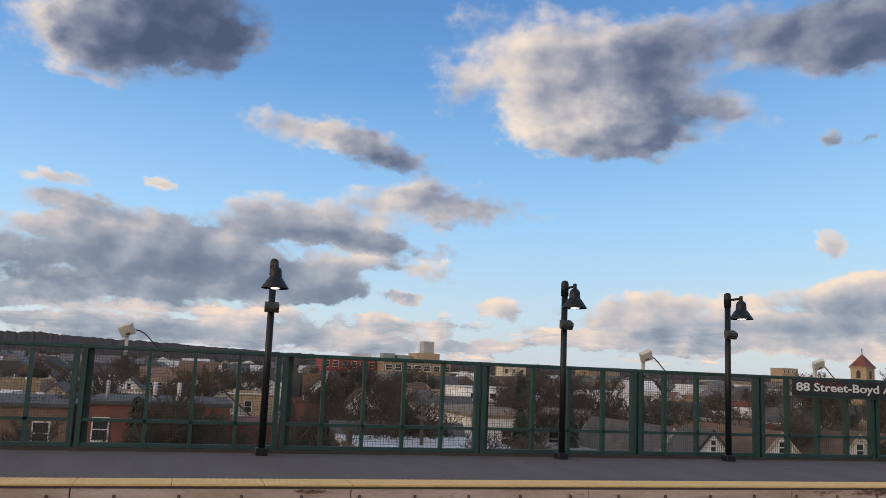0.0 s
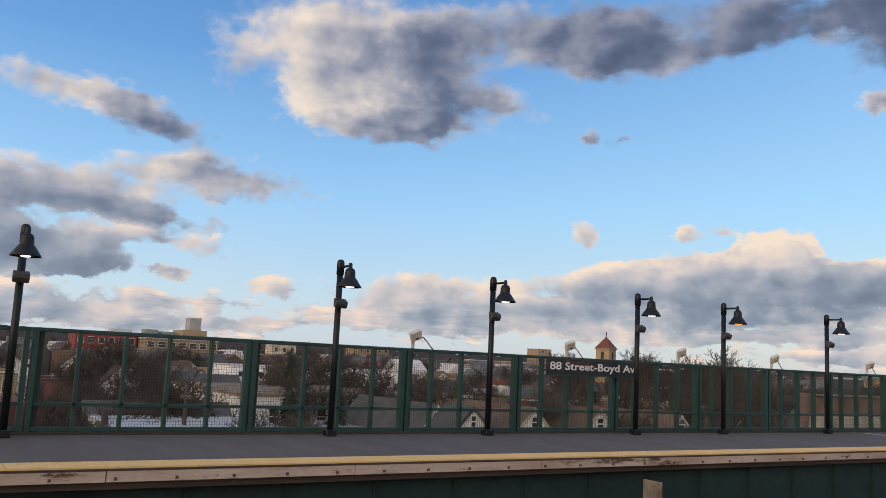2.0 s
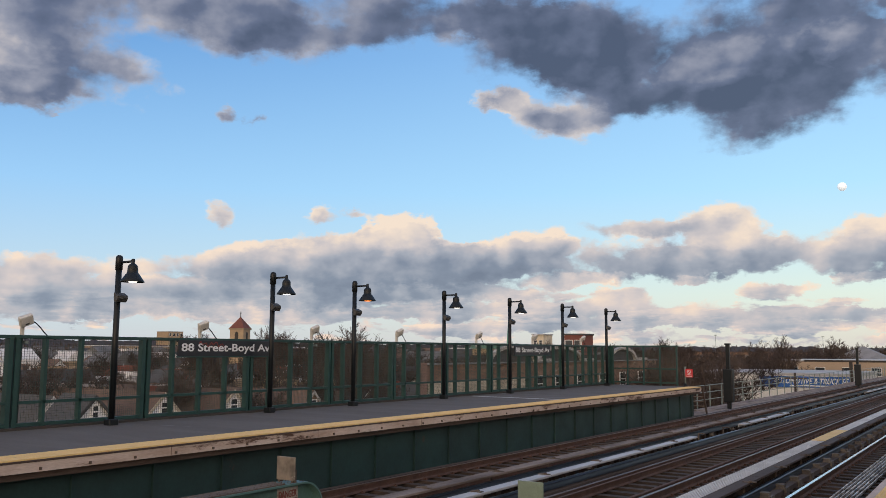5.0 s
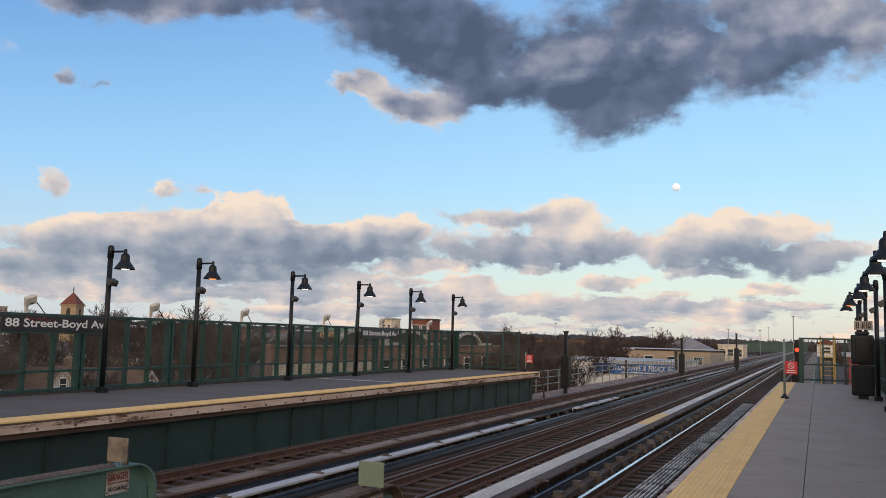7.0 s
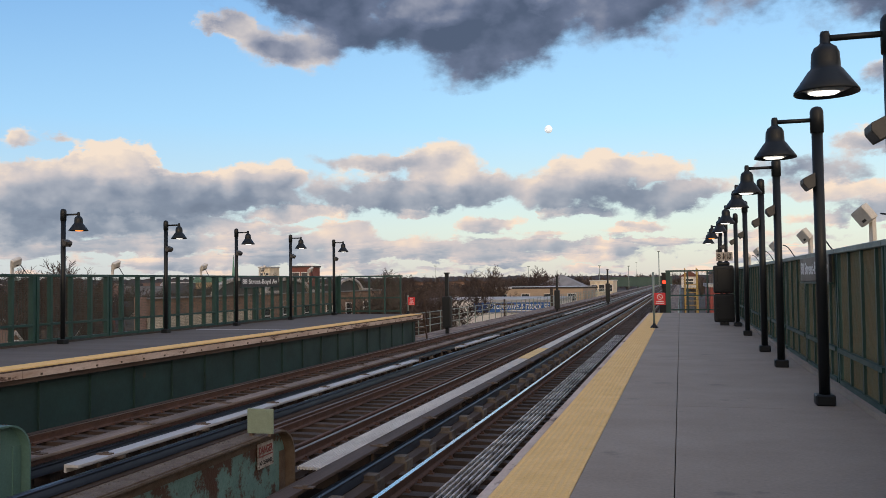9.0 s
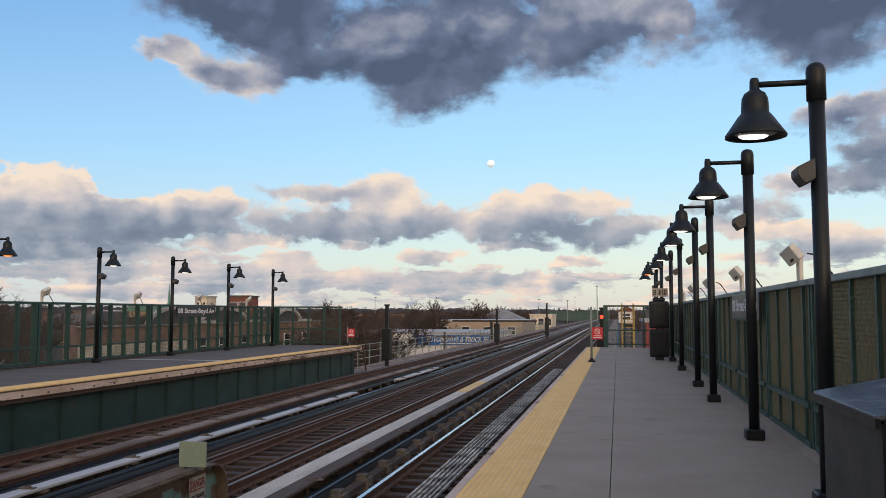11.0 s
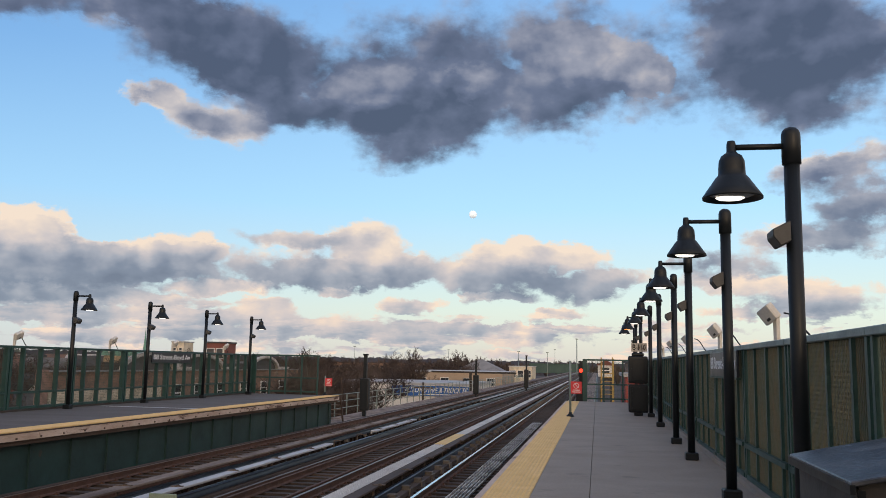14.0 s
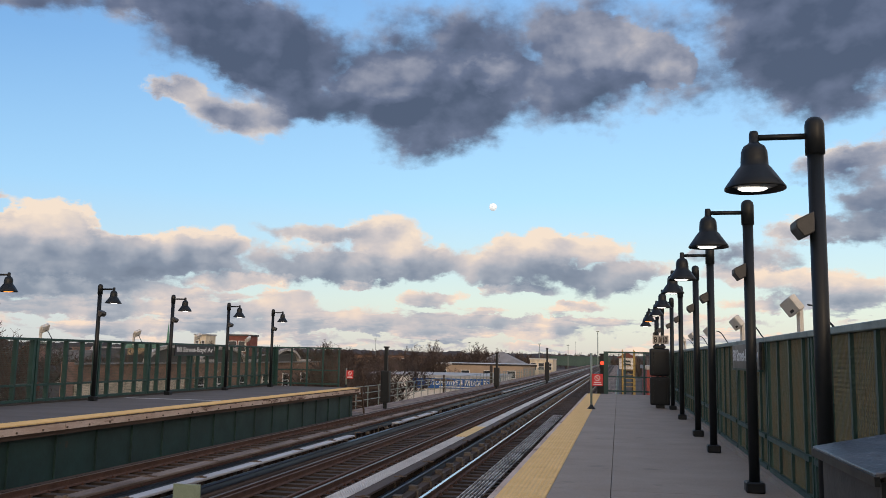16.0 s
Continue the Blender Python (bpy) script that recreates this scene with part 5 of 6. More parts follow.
# first row of steep gables just behind the station
def gable_front(wall, roof, trim, x, y, apex, w, slope, depth, window_size, drop, label):
    """House whose gable wall at x faces the platform; its ridge runs away from it. Shallow eaves, one attic window."""
    h = thing("house", label, "house", (x, y, STREET), "houses of the town")
    top = apex - STREET
    eave = top - w / 2 * slope
    part("wall", prism(bmesh.new(), [(-w / 2, 0), (w / 2, 0), (w / 2, eave), (0, top), (-w / 2, eave)], -depth, 0, "x"), wall, h)
    for s in (-1, 1):
        e = s * (w / 2 + 0.25), eave - 0.25 * slope
        part("roof", prism(bmesh.new(), [(e[0], e[1] + 0.02), (0, top + 0.02), (0, top + 0.15), (e[0], e[1] + 0.15)], -depth - 0.1, 0.08, "x"), roof, h)
        part("barge_board", prism(bmesh.new(), [(e[0], e[1] - 0.1), (0, top - 0.1), (0, top + 0.13), (e[0], e[1] + 0.13)], 0.085, 0.13, "x"), trim, h)
    window(h, 0.02, 0, top - drop, *window_size, "+x")
    for s in (-1, 1):
        window(h, 0.02, s * w / 4, eave - 1.1, 0.7, 1.2, "+x")
    return h


gable_front(SIDING_WHITE, ROOF_GREY, TRIM_WORN, -46, 28.3, -1.25, 3.4, 1.4, 11, (0.28, 0.5), 0.62, "pale grey sided house with a steep grey roof")
gable_front(SIDING_WHITE, ROOF_DARK, ROOF_DARK, -42, 28.35, -1.06, 3.8, 1.05, 3.0, (0.3, 0.6), 0.78, "small white gabled house with black roof edges")
narrow = gable_front(SIDING_WHITE, ROOF_BROWN, SIDING_CREAM, -42, 32.9, -1.09, 4.4, 1.0, 11, (0.4, 0.6), 0.78, "narrow white gabled house with cream trim and a brown roof")
gable_front(SIDING_WHITE, ROOF_BROWN, SIDING_CREAM, -42, 38.3, -1.1, 5.0, 0.98, 12, (0.5, 0.7), 0.85, "white gabled house with a steep brown shingle roof")
part("chimney", boxed((-4.3, 1.6, 5.5, -3.7, 2.2, 7.6), (-4.35, 1.55, 7.6, -3.65, 2.25, 7.75)), BRICK_RED, narrow, "red brick chimney")
gable_front(BRICK_BROWN, ROOF_BROWN, TRIM_WORN, -40, 43.6, -1.3, 4.4, 1.0, 9, (0.5, 0.7), 0.9, "brown brick house with a steep brown roof")
# further rows
for x in (-54, -68, -84, -101, -119, -138, -160, -184, -212):
    y = -60 + rng.random() * 5
    y_end = 70 + (-x) * 0.75
    while y < y_end:
        k = rng.choices(range(8), (2, 3, 2, 1, 4, 2, 3, 1))[0]
        blocked = (-76 < x < -45 and -46 < y < 9) or (-94 < x < -45 and 9 < y < 52)
        if rng.random() < 0.84 and not blocked:
            put_house(k, x + rng.uniform(-2, 2), y, rng.choice((0, 0, 180, 90)) if k < 4 else rng.choice((0, 180)), rng.uniform(0.86, 1.02))
        y += rng.uniform(7.2, 9.5) if x > -120 else rng.uniform(10, 15)
# hundreds of small houses in the middle distance, one heap for each kind of roof
for material, count, label in ((ROOF_FAR, 420, "grey roofs of the far town"), (SIDING_FAR, 200, "pale house walls of the far town"), (BRICK_FAR, 160, "brown brick houses of the far town")):
    bm = bmesh.new()
    for i in range(count):
        x, y, _ = away(rng.uniform(24, 108), rng.uniform(215, 560))
        w, d, h = rng.uniform(2.4, 4.0), rng.uniform(3.5, 7.0), rng.uniform(5.0, 8.0) + 0.006 * math.hypot(x, y)
        m = Matrix.Translation((x, y, STREET)) @ Matrix.Rotation(rng.choice((0, 0, 1.571)) + rng.uniform(-0.15, 0.15), 4, "Z")
        if rng.random() < 0.45:
            box(bm, -d, -w, 0, d, w, h, m)
        else:
            ring = [[bm.verts.new(m @ Vector((k * d, a, b))) for a, b in ((-w, 0), (w, 0), (w, h - 1.2), (0, h + 1.2), (-w, h - 1.2))] for k in (-1, 1)]
            for j in range(5):
                bm.faces.new((ring[0][j], ring[0][(j + 1) % 5], ring[1][(j + 1) % 5], ring[1][j]))
            bm.faces.new(ring[0][::-1])
            bm.faces.new(ring[1])
    tagged(part("far_houses", bm, material), label, "houses", kind="stuff")
# streets ahead, on both sides of the viaduct
for y in (92, 112, 134, 160, 190, 225, 265, 310):
    for side in (-1, 1):
        x = side * (26 if side < 0 else 12) + (-6.9 if side < 0 else 6)
        while abs(x) < (y * 0.85 if side < 0 else y * 0.22 + 14):
            if rng.random() < 0.75 and not (side < 0 and x > -48 and y < 200):
                put_house(rng.choices(range(8), (2, 2, 2, 1, 3, 2, 3, 2))[0], x, y + rng.uniform(-3, 3), rng.choice((0, -90, -90, 180)), rng.uniform(0.8, 0.98))
            x += side * rng.uniform(9, 14)


# ---------------------------------------------------------------- larger buildings that stand out
def block(name, label, wall, roof, x0, y0, x1, y1, z1, rows=0, cols=0, face="+x", win=(1.2, 1.5), frame=TRIM, z0=STREET):
    b = thing(name, label, "building", ((x0 + x1) / 2, (y0 + y1) / 2, z0))
    w, d, h = (x1 - x0) / 2, (y1 - y0) / 2, z1 - z0
    part("wall", boxed((-w, -d, 0, w, d, h)), wall, b)
    part("roof", boxed((-w - 0.15, -d - 0.15, h, w + 0.15, d + 0.15, h + 0.25)), roof, b)
    for r in range(rows):
        for c in range(cols):
            z = h - 1.6 - 3.3 * r
            if face == "+x":
                window(b, w + 0.02, -d + (c + 0.5) * 2 * d / cols, z, *win, "+x", frame)
            else:
                window(b, -w + (c + 0.5) * 2 * w / cols, -d - 0.02, z, *win, "-y", frame)
    return b


red = block("apartment_building", "bright red panelled building with pale windows", PAINTED_RED, ROOF_PALE, -268, 37.5, -255, 54, 4.3, 3, 6, win=(1.5, 1.7))
part("side_wing", boxed((-2, -14.5, 0, 5, -8.4, 8.7)), BRICK_TAN, red, "low tan wing")
part("roof_unit", boxed((-4, 2, 12.8, 0, 8, 14.8)), ROOF_PALE, red)
beige = block("office_building", "long beige brick building with rooftop plant", BRICK_TAN, ROOF_PALE, -262, 54.5, -246, 75, 3.9, 3, 7, win=(1.9, 1.5))
part("penthouse", boxed((-4, 0, 12.4, 7, 7, 15.4)), BRICK_TAN, beige)
part("water_tank", boxed((1, 2.2, 15.4, 6, 5.4, 19.0)), ROOF_PALE, beige, "pale rooftop tank house")
part("cooling_units", boxed((-2, -9.5, 12.65, 3, -6, 15), (-2, -5, 12.65, 3, -1, 14.6)), GALV, beige)
lbrick = block("brick_building", "red brick corner building with white-framed windows", BRICK_RED, ROOF_DARK, -72, -6.5, -60, 2.8, -1.4, 2, 4, win=(0.9, 1.4))
part("rear_wing", boxed((-6, 4.65, 0, 1.5, 9, 5.9)), BRICK_RED, lbrick)
for y in (-3.5, -0.4, 1.2):
    part("chimney", tube(bmesh.new(), (3, y, 7.3), (3, y, 8.6), 0.14, n=8), ROOF_PALE, lbrick, "pale metal flue")
block("row_building", "dark brick row with a black tarred roof", BRICK_BROWN, ROOF_DARK, -74, -34, -60, -7.2, -1.7, 1, 8, win=(0.9, 1.3))
block("warehouse", "long low building with a brown tarred roof", SIDING_WHITE, ROOF_BROWN, -112, 34, -92, 58, -2.9, 2, 8, win=(1.0, 1.5))
block("warehouse", "long white low building with a pale roof", SIDING_WHITE, ROOF_PALE, -148, 44, -136, 78, -0.9, 1, 10, win=(1.0, 1.6))
block("row_building", "white two-storey row with a brown gravel roof", SIDING_WHITE, ROOF_TAN, -86, 22, -66, 47, -1.9, 2, 12, win=(0.8, 1.3))
block("workshop", "low workshop with a pale metal roof", SIDING_WHITE, ROOF_PALE, -50, 8.5, -42, 17, -2.5, 1, 4)
block("garage", "white garage with a flat pale roof", SIDING_WHITE, ROOF_MID, -58, 24, -47, 36, -3.4, 1, 4)
put_house(3, -58, 14, 90, 0.9)
put_house(5, -60, 50, 0, 0.95)
put_house(0, -48, 46, 90, 0.88)
block("tower_block", "far tan tower block", BRICK_TAN, ROOF_PALE, -420, 198, -404, 216, 7.0, 3, 5)
block("tower_block", "far pale apartment tower", BRICK_TAN, ROOF_PALE, -400, 306, -390, 316, 11, 4, 4)
block("tower_block", "far cream tower block", SIDING_CREAM, ROOF_PALE, -330, 120, -322, 130, 4.5, 2, 3)
block("factory", "long tan building on the far side of town", BRICK_TAN, ROOF_PALE, -330, 215, -318, 262, 2.6, 1, 12)


def church_tower():
    x, y, _ = away(47.4, 250)
    t = thing("church_tower", "tan brick church tower with a red pyramid roof", "church tower", (x, y, STREET))
    t.rotation_euler.z = radians(20)
    part("shaft", boxed((-2.1, -2.1, 0, 2.1, 2.1, 15.6)), BRICK_TAN, t)
    part("cornice", boxed((-2.4, -2.4, 15.6, 2.4, 2.4, 16.0), (-2.3, -2.3, 12.2, 2.3, 2.3, 12.5)), BRICK_TAN, t)
    bm = bmesh.new()
    tube(bm, (0, 0, 16.0), (0, 0, 19.3), 3.3, 0.05, n=4)
    bmesh.ops.rotate(bm, verts=bm.verts, matrix=Matrix.Rotation(radians(45), 3, "Z"))
    part("roof", bm, BRICK_RED, t, "red tiled pyramid roof")
    part("cross", boxed((-0.08, -0.08, 19.2, 0.08, 0.08, 20.8), (-0.08, -0.4, 20.1, 0.08, 0.4, 20.25)), STEEL_DARK, t)
    for a in (0, 90, 180, 270):
        o = part("arched_opening", prism(bmesh.new(), [(-0.55, 12.9), (0.55, 12.9), (0.55, 14.4), (0.35, 14.85), (0, 15.05), (-0.35, 14.85), (-0.55, 14.4)], -2.13, -2.08), STEEL_DARK, t)
        o.rotation_euler.z = radians(a)


church_tower()


def arched_hall():
    b = thing("brick_hall", "long brown brick hall with white arched gables", "building", (0, 0, STREET))
    part("wall", boxed((-26.95, 37.7, 0, -26.6, 73.4, 9.3)), HALL_BRICK, b)
    part("pillar", boxed((-26.7, 37.1, 0, -26.4, 37.7, 9.42)), PIER_BRICK, b, "pinkish brick corner pier")
    part("painted_base", boxed((-26.6, 38.0, 0, -26.54, 49, 8.4)), SIDING_CREAM, b, "cream painted lower wall")
    part("coping", boxed((-26.8, 38.0, 9.3, -26.45, 73.4, 9.38)), ROOF_MID, b)
    part("upper_wall", boxed((-26.94, 43, 9.38, -26.82, 70, 9.8)), STEEL_DARK, b)
    for y, rad in ((47.6, 2.9), (54.4, 3.4), (65.8, 2.6)):
        part("vault", prism(bmesh.new(), [(y + rad * math.cos(radians(a)), 9.3 + 0.95 * math.sin(radians(a))) for a in range(0, 181, 15)], -26.94, -26.75, "x"), ROOF_DARK, b)
        arch = bmesh.new()
        for a in range(0, 180, 12):
            p, q = radians(a), radians(a + 12)
            pts = [(y + (rad + k) * math.cos(t), 9.3 + (0.95 + 0.6 * k) * math.sin(t)) for k, t in ((0, p), (0.32, p), (0.32, q), (0, q))]
            prism(arch, pts, -26.75, -26.5, "x")
        part("arch_trim", arch, TRIM_WORN, b, "white curved trim")
        part("ledge", boxed((-26.75, y + rad + 0.32, 9.39, -26.44, y + rad + 2.4, 9.56)), TRIM_WORN, b)
    for y in (51, 54, 57.5, 61.5, 65.5, 69.5):
        window(b, -26.58, y, 7.9, 1.1, 0.9, "+x")


arched_hall()

# roofs and spires seen over the opposite fence
x, y, _ = away(30.4, 200)
church = thing("church", "church with a green copper roof and spire", "church", (x, y, STREET))
part("wall", boxed((-4, -4, 0, 4, 4, 10.5)), BRICK_TAN, church)
part("roof", prism(bmesh.new(), [(-4.6, 10.5), (4.6, 10.5), (3.8, 11.7), (-3.8, 11.7)], -4.4, 4.4), COPPER, church, "green copper roof")
part("spire", tube(bmesh.new(), (4.4, -2, 10.5), (4.4, -2, 16.6), 0.5, 0.03, n=6), COPPER, church)
x, y, _ = away(24.9, 140)
block("brick_building", "dark red brick rooftop block", BRICK_RED, ROOF_DARK, x - 1.6, y - 2, x + 1.6, y + 2, 4.1, 1, 2, "-y")
x, y, _ = away(27.3, 180)
block("tower_block", "tall cream building lit by the low sun", SIDING_CREAM, ROOF_PALE, x - 1.3, y - 2, x + 1.3, y + 2, 4.8, 2, 2, "-y", (0.6, 1.0))

# workshop with the blue banner, and the buildings past it
shop = block("workshop", "low white workshop with a long blue banner", SIDING_WHITE, ROOF_PALE, -32, 100, -14.6, 118, -0.95)
banner = tagged(part("banner", boxed((-24.2, 99.8, -2.25, -14.8, 99.86, -1.05)), BANNER_BLUE), "long blue banner with white slanted capitals", "banner")
me = fit_width(lettering("AUTOMOTIVE & TRUCK SE", 0.6, 0.004), 7.6, 0.62)
for v in me.vertices:
    v.co.x += 0.25 * v.co.z
me.transform(Matrix.Translation((-18.9, 99.78, -1.55)))
me.materials.append(SIGN_WHITE)
part("lettering", me, None, banner, "white capitals")
part("text_bars", boxed((-21.0, 99.77, -2.12, -17.0, 99.8, -2.0), (-16.6, 99.77, -2.12, -15.2, 99.8, -2.0)), SIGN_WHITE, banner)
block("warehouse", "long tan stucco warehouse beside the viaduct", WALL_TAN, ROOF_PALE, -33, 150, -16.5, 172, 0.1, 1, 4, "-y", (1.4, 1.2))
hip = thing("hall", "hall with a pale hipped roof", "building", (-25, 185, STREET))
part("wall", boxed((-5, -4.5, 0, 5, 4.5, 8.6)), SIDING_CREAM, hip)
bm = bmesh.new()
tube(bm, (0, 0, 8.6), (0, 0, 11.2), 7.6, 0.4, n=4)
bmesh.ops.rotate(bm, verts=bm.verts, matrix=Matrix.Rotation(radians(45), 3, "Z"))
part("roof", bm, ROOF_MID, hip)
block("brick_building", "cream building close to the viaduct", SIDING_CREAM, ROOF_PALE, -20, 196, -14.8, 208, 1.2, 2, 3, "-y")
block("factory", "long brown brick factory in the distance", BRICK_BROWN, ROOF_BROWN, -110, 330, -62, 350, 1.3, 1, 14, "-y", (1.0, 1.0))
overpass = thing("overpass", "dark green steel bridge where the viaduct ends", "bridge", (0, 430, 0))
part("girder", boxed((-34, -1, -2.0, -4, 1, 2.4)), BRIDGE_GREEN, overpass)
for i in range(8):
    part("stiffener", boxed((-33 + i * 4.0, -1.15, -2.0, -32.7 + i * 4.0, -1, 2.4)), BRIDGE_GREEN, overpass)
part("top_rail", boxed((-34, -1.2, 2.4, -4, 1.2, 2.7)), BRIDGE_GREEN, overpass)
for i in range(3):
    part("pier", boxed((-33 + i * 13, -0.8, STREET, -32 + i * 13, 0.8, -2)), BRIDGE_GREEN, overpass)

# viaduct below the tracks
via = thing("viaduct", "dark steel viaduct carrying the tracks over the street", "viaduct", kind="structure")
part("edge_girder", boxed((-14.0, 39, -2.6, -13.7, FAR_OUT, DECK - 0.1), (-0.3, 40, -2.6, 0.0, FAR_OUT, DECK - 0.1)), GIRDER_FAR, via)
for i in range(24):
    part("column", boxed((-12.6, i * 18 - 24.2, STREET, -12.2, i * 18 - 23.8, -2.6), (-1.6, i * 18 - 24.2, STREET, -1.2, i * 18 - 23.8, -2.6), (-13.8, i * 18 - 24.3, -3.2, -0.2, i * 18 - 23.7, -2.3)), STEEL_DARK, via)


def railing(x, y0, y1, label):
    r = thing("railing", label, "railing", (x, 0, DECK))
    post = mesh_of("post", tube(bmesh.new(), (0, 0, 0), (0, 0, 1.15), 0.035, n=6), GALV)
    y = y0
    while y <= y1:
        part("post", post, None, r).location = (0, y, 0)
        y += 2.2
    for z in (0.4, 0.78, 1.14):
        part("rail", tube(bmesh.new(), (0, y0, z), (0, y1, z), 0.022, n=6), GALV, r)


railing(-13.8, 39.6, 170, "grey pipe railing along the outer walkway")
railing(-0.2, 42, 150, "grey pipe railing along the walkway")


def end_ladder():
    s = thing("ladder", "brown wooden steps down from the platform end", "ladder", (-12.3, 39.0, 0))
    for x in (-0.5, 0.3):
        part("stringer", prism(bmesh.new(), [(0.0, -0.02), (0.12, -0.02), (0.72, DECK), (0.6, DECK)], x - 0.03, x + 0.03, "x"), PLANK_BROWN, s)
    for i in range(5):
        part("tread", boxed((-0.5, 0.08 + 0.11 * i, -0.25 - 0.22 * i, 0.3, 0.26 + 0.11 * i, -0.22 - 0.22 * i)), PLANK, s)
    part("handrail", tube(bmesh.new(), (0.3, 0.05, 0.9), (0.3, 0.65, -0.3), 0.025, n=8), PLANK_BROWN, s)


end_ladder()


def catwalk():
    """Yellow steps and a small hut past the end fence."""
    s = thing("stair_tower", "yellow painted steel stairs past the platform end", "stairs", (0.2, 52, DECK))
    for x in (0.0, 0.7):
        part("stringer", prism(bmesh.new(), [(0, 0), (0.25, 0), (3.4, 2.6), (3.15, 2.6)], x - 0.04, x + 0.04, "x"), STAIR_YELLOW, s)
        part("handrail", tube(bmesh.new(), (x, 0, 0.95), (x, 3.2, 3.5), 0.03, n=6), STAIR_YELLOW, s)
    for i in range(10):
        part("tread", boxed((0.04, 0.25 + 0.31 * i, 0.22 + 0.25 * i, 0.66, 0.5 + 0.31 * i, 0.26 + 0.25 * i)), STAIR_YELLOW, s)
    for x, y in ((0, 0), (0.7, 0), (0, 3.2), (0.7, 3.2)):
        part("post", tube(bmesh.new(), (x, y, -1.0), (x, y, 3.4), 0.04, n=6), STAIR_YELLOW, s)
    h = thing("signal_hut", "small white hut with a red roof on a stand", "hut", (0.55, 62, DECK))
    part("stand", boxed((-0.4, -0.4, -7.1, -0.3, 0.4, 2.2), (0.3, -0.4, -7.1, 0.4, 0.4, 2.2)), STEEL_DARK, h)
    part("cabin", boxed((-0.55, -0.5, 2.2, 0.55, 0.5, 3.0)), SIDING_WHITE, h)
    part("roof", prism(bmesh.new(), [(-0.7, 3.0), (0.7, 3.0), (0, 3.4)], -0.6, 0.6), BRICK_RED, h)
    window(h, 0, -0.52, 2.65, 0.5, 0.35, "-y")
    block("brick_building", "bright red shop wall beside the viaduct", PAINTED_RED, ROOF_PALE, 1.9, 62, 9, 74, 0.9, 2, 3, "-y")
    block("brick_building", "brown brick building behind the platform end", BRICK_BROWN, ROOF_DARK, 3.0, 84, 14, 98, 2.0, 2, 4, "-y")


catwalk()

# masts and poles against the sky
for u, d, top, r in ((1.35, 300, 10.9, 0.22), (5.2, 320, 6.6, 0.16), (3.3, 320, 6.3, 0.16), (9.9, 340, 7.0, 0.1), (2.8, 500, 11.0, 0.1), (16.2, 330, 7.5, 0.1)):
    p = thing("mast", "slim metal mast rising over the roofs", "mast", away(u, d, STREET), "masts")
    part("pole", tube(bmesh.new(), (0, 0, 0), (0, 0, top - STREET), r, r * 0.6, n=8), GALV, p)
    part("lamp_head", boxed((-0.5, -0.2, top - STREET, 0.5, 0.2, top - STREET + 0.25)), GALV, p)
for x, y in ((-17.2, 84), (-17.5, 112), (-17, 60), (-26, 30), (-27, 5), (-27, 55), (-44, 12), (-45, 40)):
    p = thing("utility_pole", "brown wooden utility pole with a crossarm", "utility pole", (x, y, STREET), "utility poles")
    part("pole", tube(bmesh.new(), (0, 0, 0), (0, 0, 8.2), 0.14, 0.1, n=8), BARK, p)
    part("crossarm", boxed((-1.0, -0.06, 7.6, 1.0, 0.06, 7.75)), BARK, p)
gantry = thing("signal_gantry", "dark steel frame across the side of the viaduct", "gantry", (-14.2, 96, DECK))
part("beam", boxed((-4.5, -0.1, 1.9, 5.2, 0.1, 2.1)), STEEL_DARK, gantry)
part("post", boxed((-0.15, -0.12, -1, 0.15, 0.12, 1.9)), STEEL_DARK, gantry)

moon = thing("moon", "pale nearly full moon in the evening sky", "moon", tuple(Vector((0, 0, 1.6)) + 3000 * Vector((-math.sin(radians(8.4)) * math.cos(radians(10.1)), math.cos(radians(8.4)) * math.cos(radians(10.1)), math.sin(radians(10.1))))))
bm = bmesh.new()
bmesh.ops.create_icosphere(bm, subdivisions=4, radius=14)
part("disc", bm, MOON, moon)


# ---------------------------------------------------------------- bare winter trees
def bare_tree(height, spread, seed):
    r = random.Random(seed)
    trunk, crown = bmesh.new(), bmesh.new()

    def grow(p, d, length, rad, level):
        bm = trunk if level < 2 else crown
        steps = 3 if level < 3 else 2
        for i in range(steps):
            d2 = (d + Vector((r.uniform(-0.22, 0.22), r.uniform(-0.22, 0.22), r.uniform(-0.05, 0.16)))).normalized()
            q = p + d2 * length / steps
            tube(bm, p, q, rad, rad * 0.8, n=6 if level < 2 else 3, caps=False)
            rad *= 0.8
            if level < 5 and (i > 0 or level > 0):
                for k in range(2 if level < 4 else 3):
                    side = Vector((r.uniform(-1, 1), r.uniform(-1, 1), r.uniform(-0.1, 0.7))).normalized()
                    grow(q, (d2 * 0.55 + side * spread).normalized(), length * r.uniform(0.5, 0.72), max(rad * 0.62, 0.019), level + 1 if level else 1)
            p, d = q, d2

    grow(Vector((0, 0, 0)), Vector((0, 0, 1)), height * 0.42, height * 0.022, 0)
    t = thing("tree", "bare winter tree with fine brown twigs", "tree", group="bare trees")
    part("trunk", trunk, BARK, t)
    part("crown", crown, TWIG, t)
    top = max(v.co.z for o in t.children for v in o.data.vertices)
    for o in t.children:
        o.data.transform(Matrix.Scale(height / top, 4))
    return t


trees = [bare_tree(10, 0.75, 3), bare_tree(10, 0.9, 11), bare_tree(10, 0.65, 23)]
planted = set()


def plant(k, x, y, h, z=STREET):
    m = pose(x, y, z, 0, 0, rng.uniform(0, 360)) @ Matrix.Scale(h / 10, 4)
    if k in planted:
        copy_thing(trees[k], m)
    else:
        planted.add(k)
        trees[k].matrix_basis = m


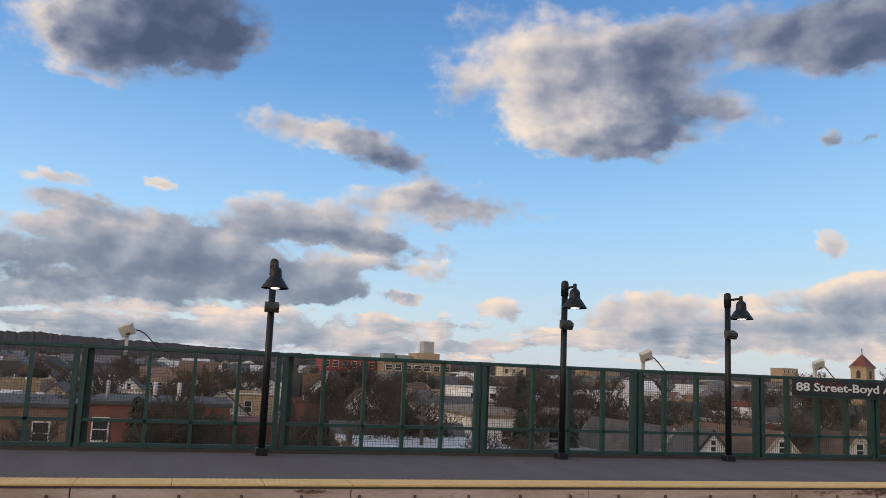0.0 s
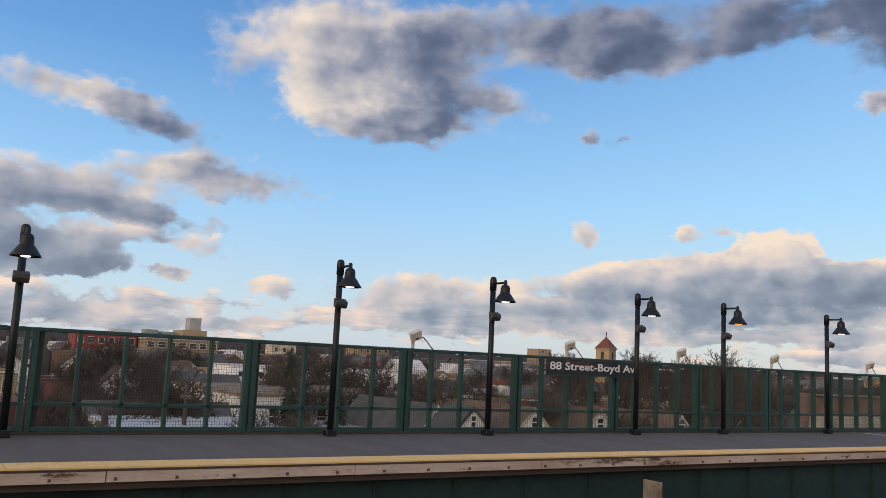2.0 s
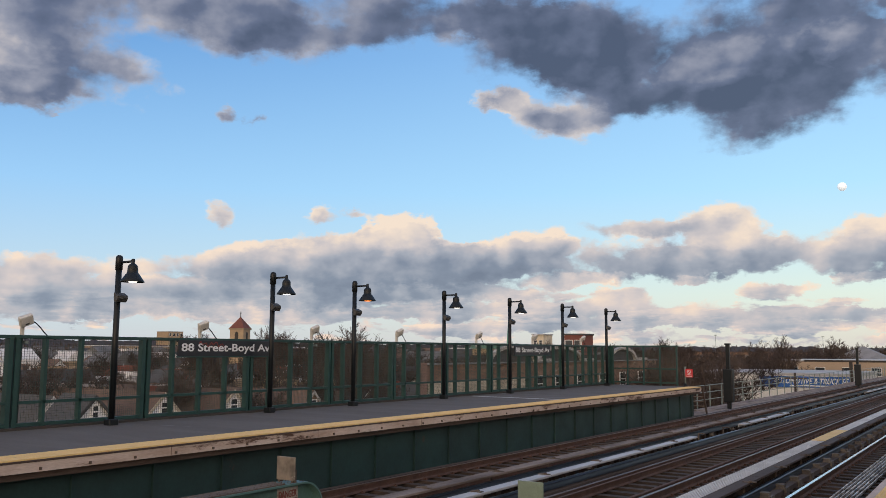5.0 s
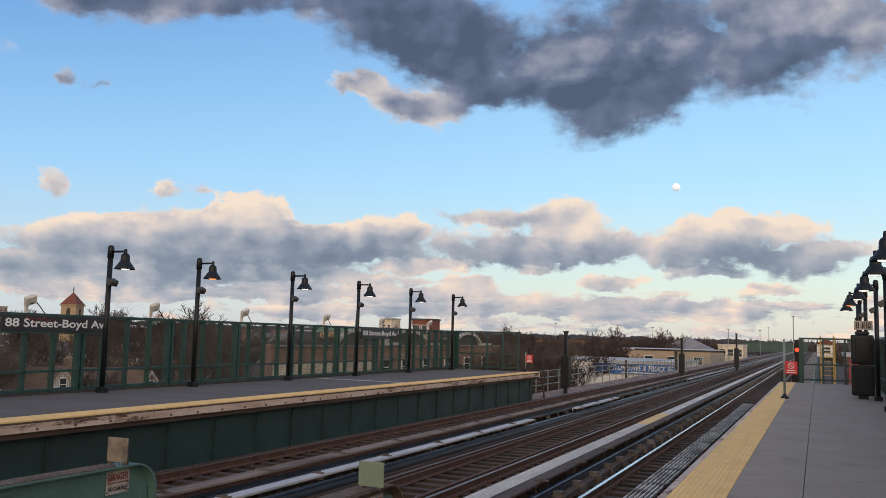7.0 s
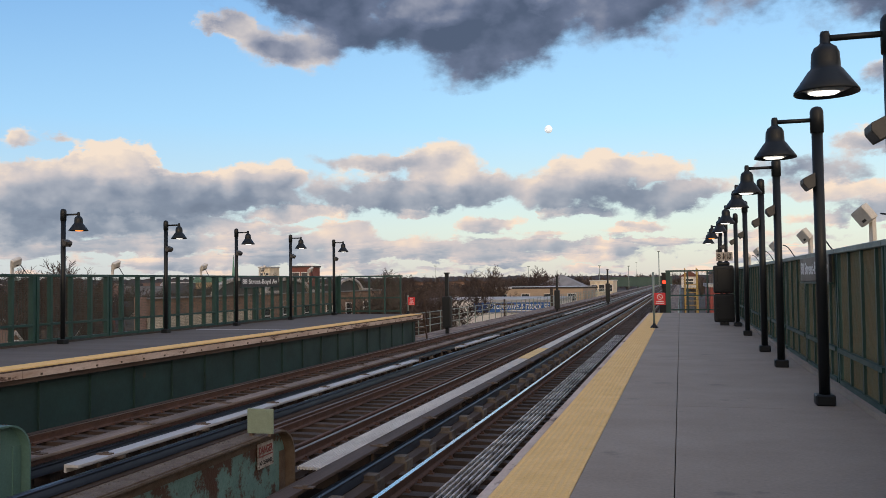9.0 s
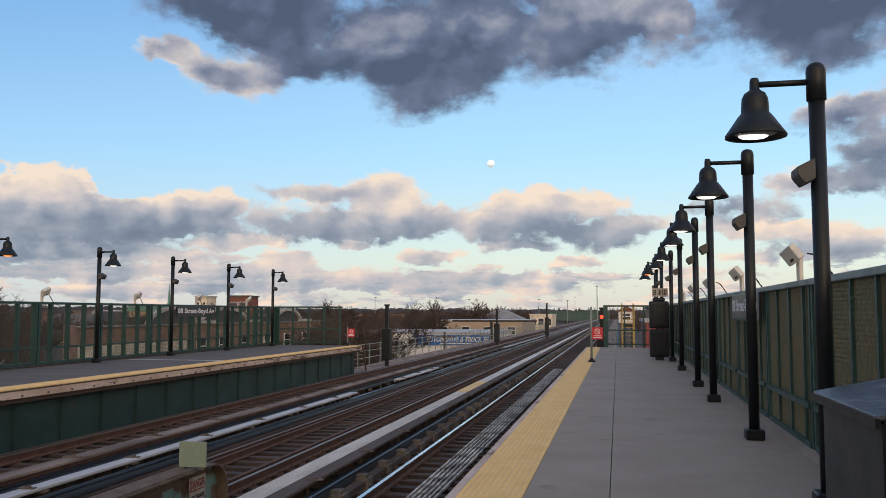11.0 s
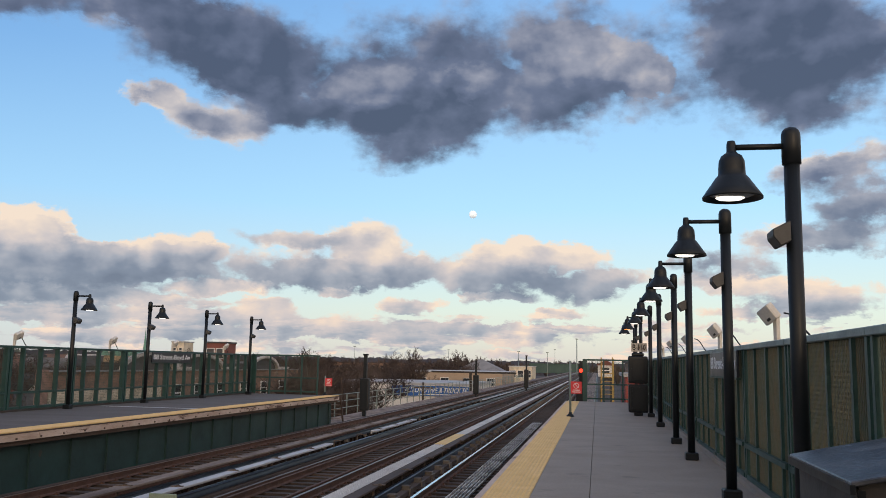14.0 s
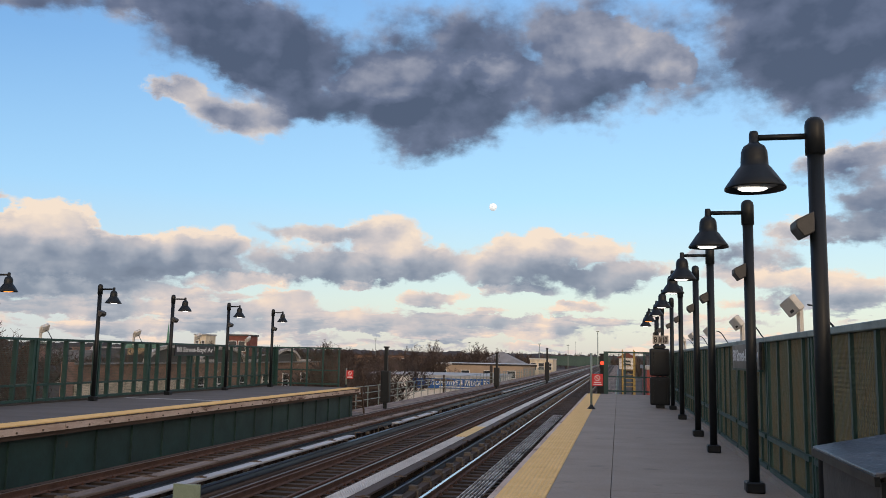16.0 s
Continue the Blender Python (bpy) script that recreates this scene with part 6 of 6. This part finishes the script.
for u, d, h in ((18.2, 66, 10.0), (19.2, 70, 10.1), (17.4, 74, 9.7), (15.6, 84, 9.6), (22.5, 90, 11), (19.8, 95, 10.5), (17.8, 100, 10.5), (14.2, 140, 11), (12.0, 230, 11), (10.5, 240, 11), (8.2, 250, 10.5), (6.8, 260, 11), (20.3, 72, 9.9), (16.6, 80, 9.6), (21.5, 85, 10.4), (14.8, 120, 10), (13.2, 135, 9.5), (44.3, 118, 12.8), (42.6, 122, 13.2), (41.3, 112, 12.6), (40, 120, 13.2), (46, 125, 12.5), (49.6, 160, 13.2), (59.5, 62, 9.2), (57.8, 64, 8.8), (38.5, 112, 12),
                (52.5, 60, 9), (68, 45, 8), (84, 44, 7.6), (92, 50, 8.4), (88, 48, 7.2), (80, 47, 7), (74, 52, 7.8), (78, 60, 8.2), (64, 70, 9.2), (33, 85, 9.6), (35, 95, 10.5), (38, 52, 7.7), (41, 56, 7.9), (43.5, 60, 8), (46, 58, 7.7), (36.8, 60, 8.2), (48.5, 66, 8.1), (39.5, 78, 9.8), (42.5, 84, 10), (45.5, 90, 10.2)):
    x, y, _ = away(u, d)
    plant(rng.randrange(3), x, y, h)
for i in range(38):
    u, d = rng.uniform(62, 106), rng.uniform(40, 105)
    x, y, _ = away(u, d)
    if not (-90 < x < -40 and 15 < y < 50) and x < -36:
        plant(rng.randrange(3), x, y, rng.uniform(6.0, 8.5))
for i in range(120):
    u, d = rng.uniform(-6, 106), rng.uniform(70, 330)
    x, y, _ = away(u, d)
    if x < -22 or (y > 90 and x > 8):
        plant(rng.randrange(3), x, y, rng.uniform(7.5, 11.5))

for i in range(46):
    x, y, _ = away(rng.uniform(1.5, 27), rng.uniform(170, 330))
    if x < -24:
        plant(rng.randrange(3), x, y, rng.uniform(9.5, 12.5))

# woods past the town: bundles of thin upright branches
bm = bmesh.new()
for i in range(2200):
    u, d = rng.uniform(-12, 108), rng.uniform(380, 1250)
    x, y, _ = away(u, d)
    if -30 < x < 6 and y < 440:
        continue
    h, w = rng.uniform(8, 12.5) + max(0, d - 500) * 0.012, rng.uniform(3.0, 5.5)
    for k in range(16):
        a, s = rng.uniform(0, 6.3), rng.uniform(0.2, 1)
        b = Vector((x, y, STREET + h * rng.uniform(0.15, 0.5)))
        tip = Vector((x + w * s * math.cos(a), y + w * s * math.sin(a), STREET + h * (1.05 - 0.4 * s * s) * rng.uniform(0.8, 1)))
        side = Vector((math.cos(a + 1.57), math.sin(a + 1.57), 0)) * 0.5
        bm.faces.new([bm.verts.new(p) for p in (b + side * 0.4, (b + tip) / 2 + side * 1.2, tip, (b + tip) / 2 - side * 1.2)])
tagged(part("woods", bm, TWIG), "brown leafless woods around the town", "woods", kind="stuff")


def evergreen(x, y, h):
    t = thing("conifer", "dark green conifer between the houses", "tree", (x, y, STREET), "conifers")
    part("trunk", tube(bmesh.new(), (0, 0, 0), (0, 0, h * 0.95), 0.16, 0.03, n=6), BARK, t)
    bm = bmesh.new()
    for i in range(900):
        f = rng.random()
        a, rad = rng.uniform(0, 6.3), (1 - f) * h * 0.2 * rng.uniform(0.35, 1.05)
        p = Vector((rad * math.cos(a), rad * math.sin(a), h * (0.12 + 0.88 * f)))
        o = Vector((math.cos(a), math.sin(a), -0.5)) * 0.5
        s = Vector((-math.sin(a), math.cos(a), 0.2)) * 0.16
        bm.faces.new([bm.verts.new(q) for q in (p - s, p + s, p + o)])
    part("crown", bm, EVERGREEN, t)


for x, y, h in ((-45, 18, 8.2), (-55, 25.5, 8.6), (-58, -3, 7.8), (-75, 30, 10)):
    evergreen(x, y, h)
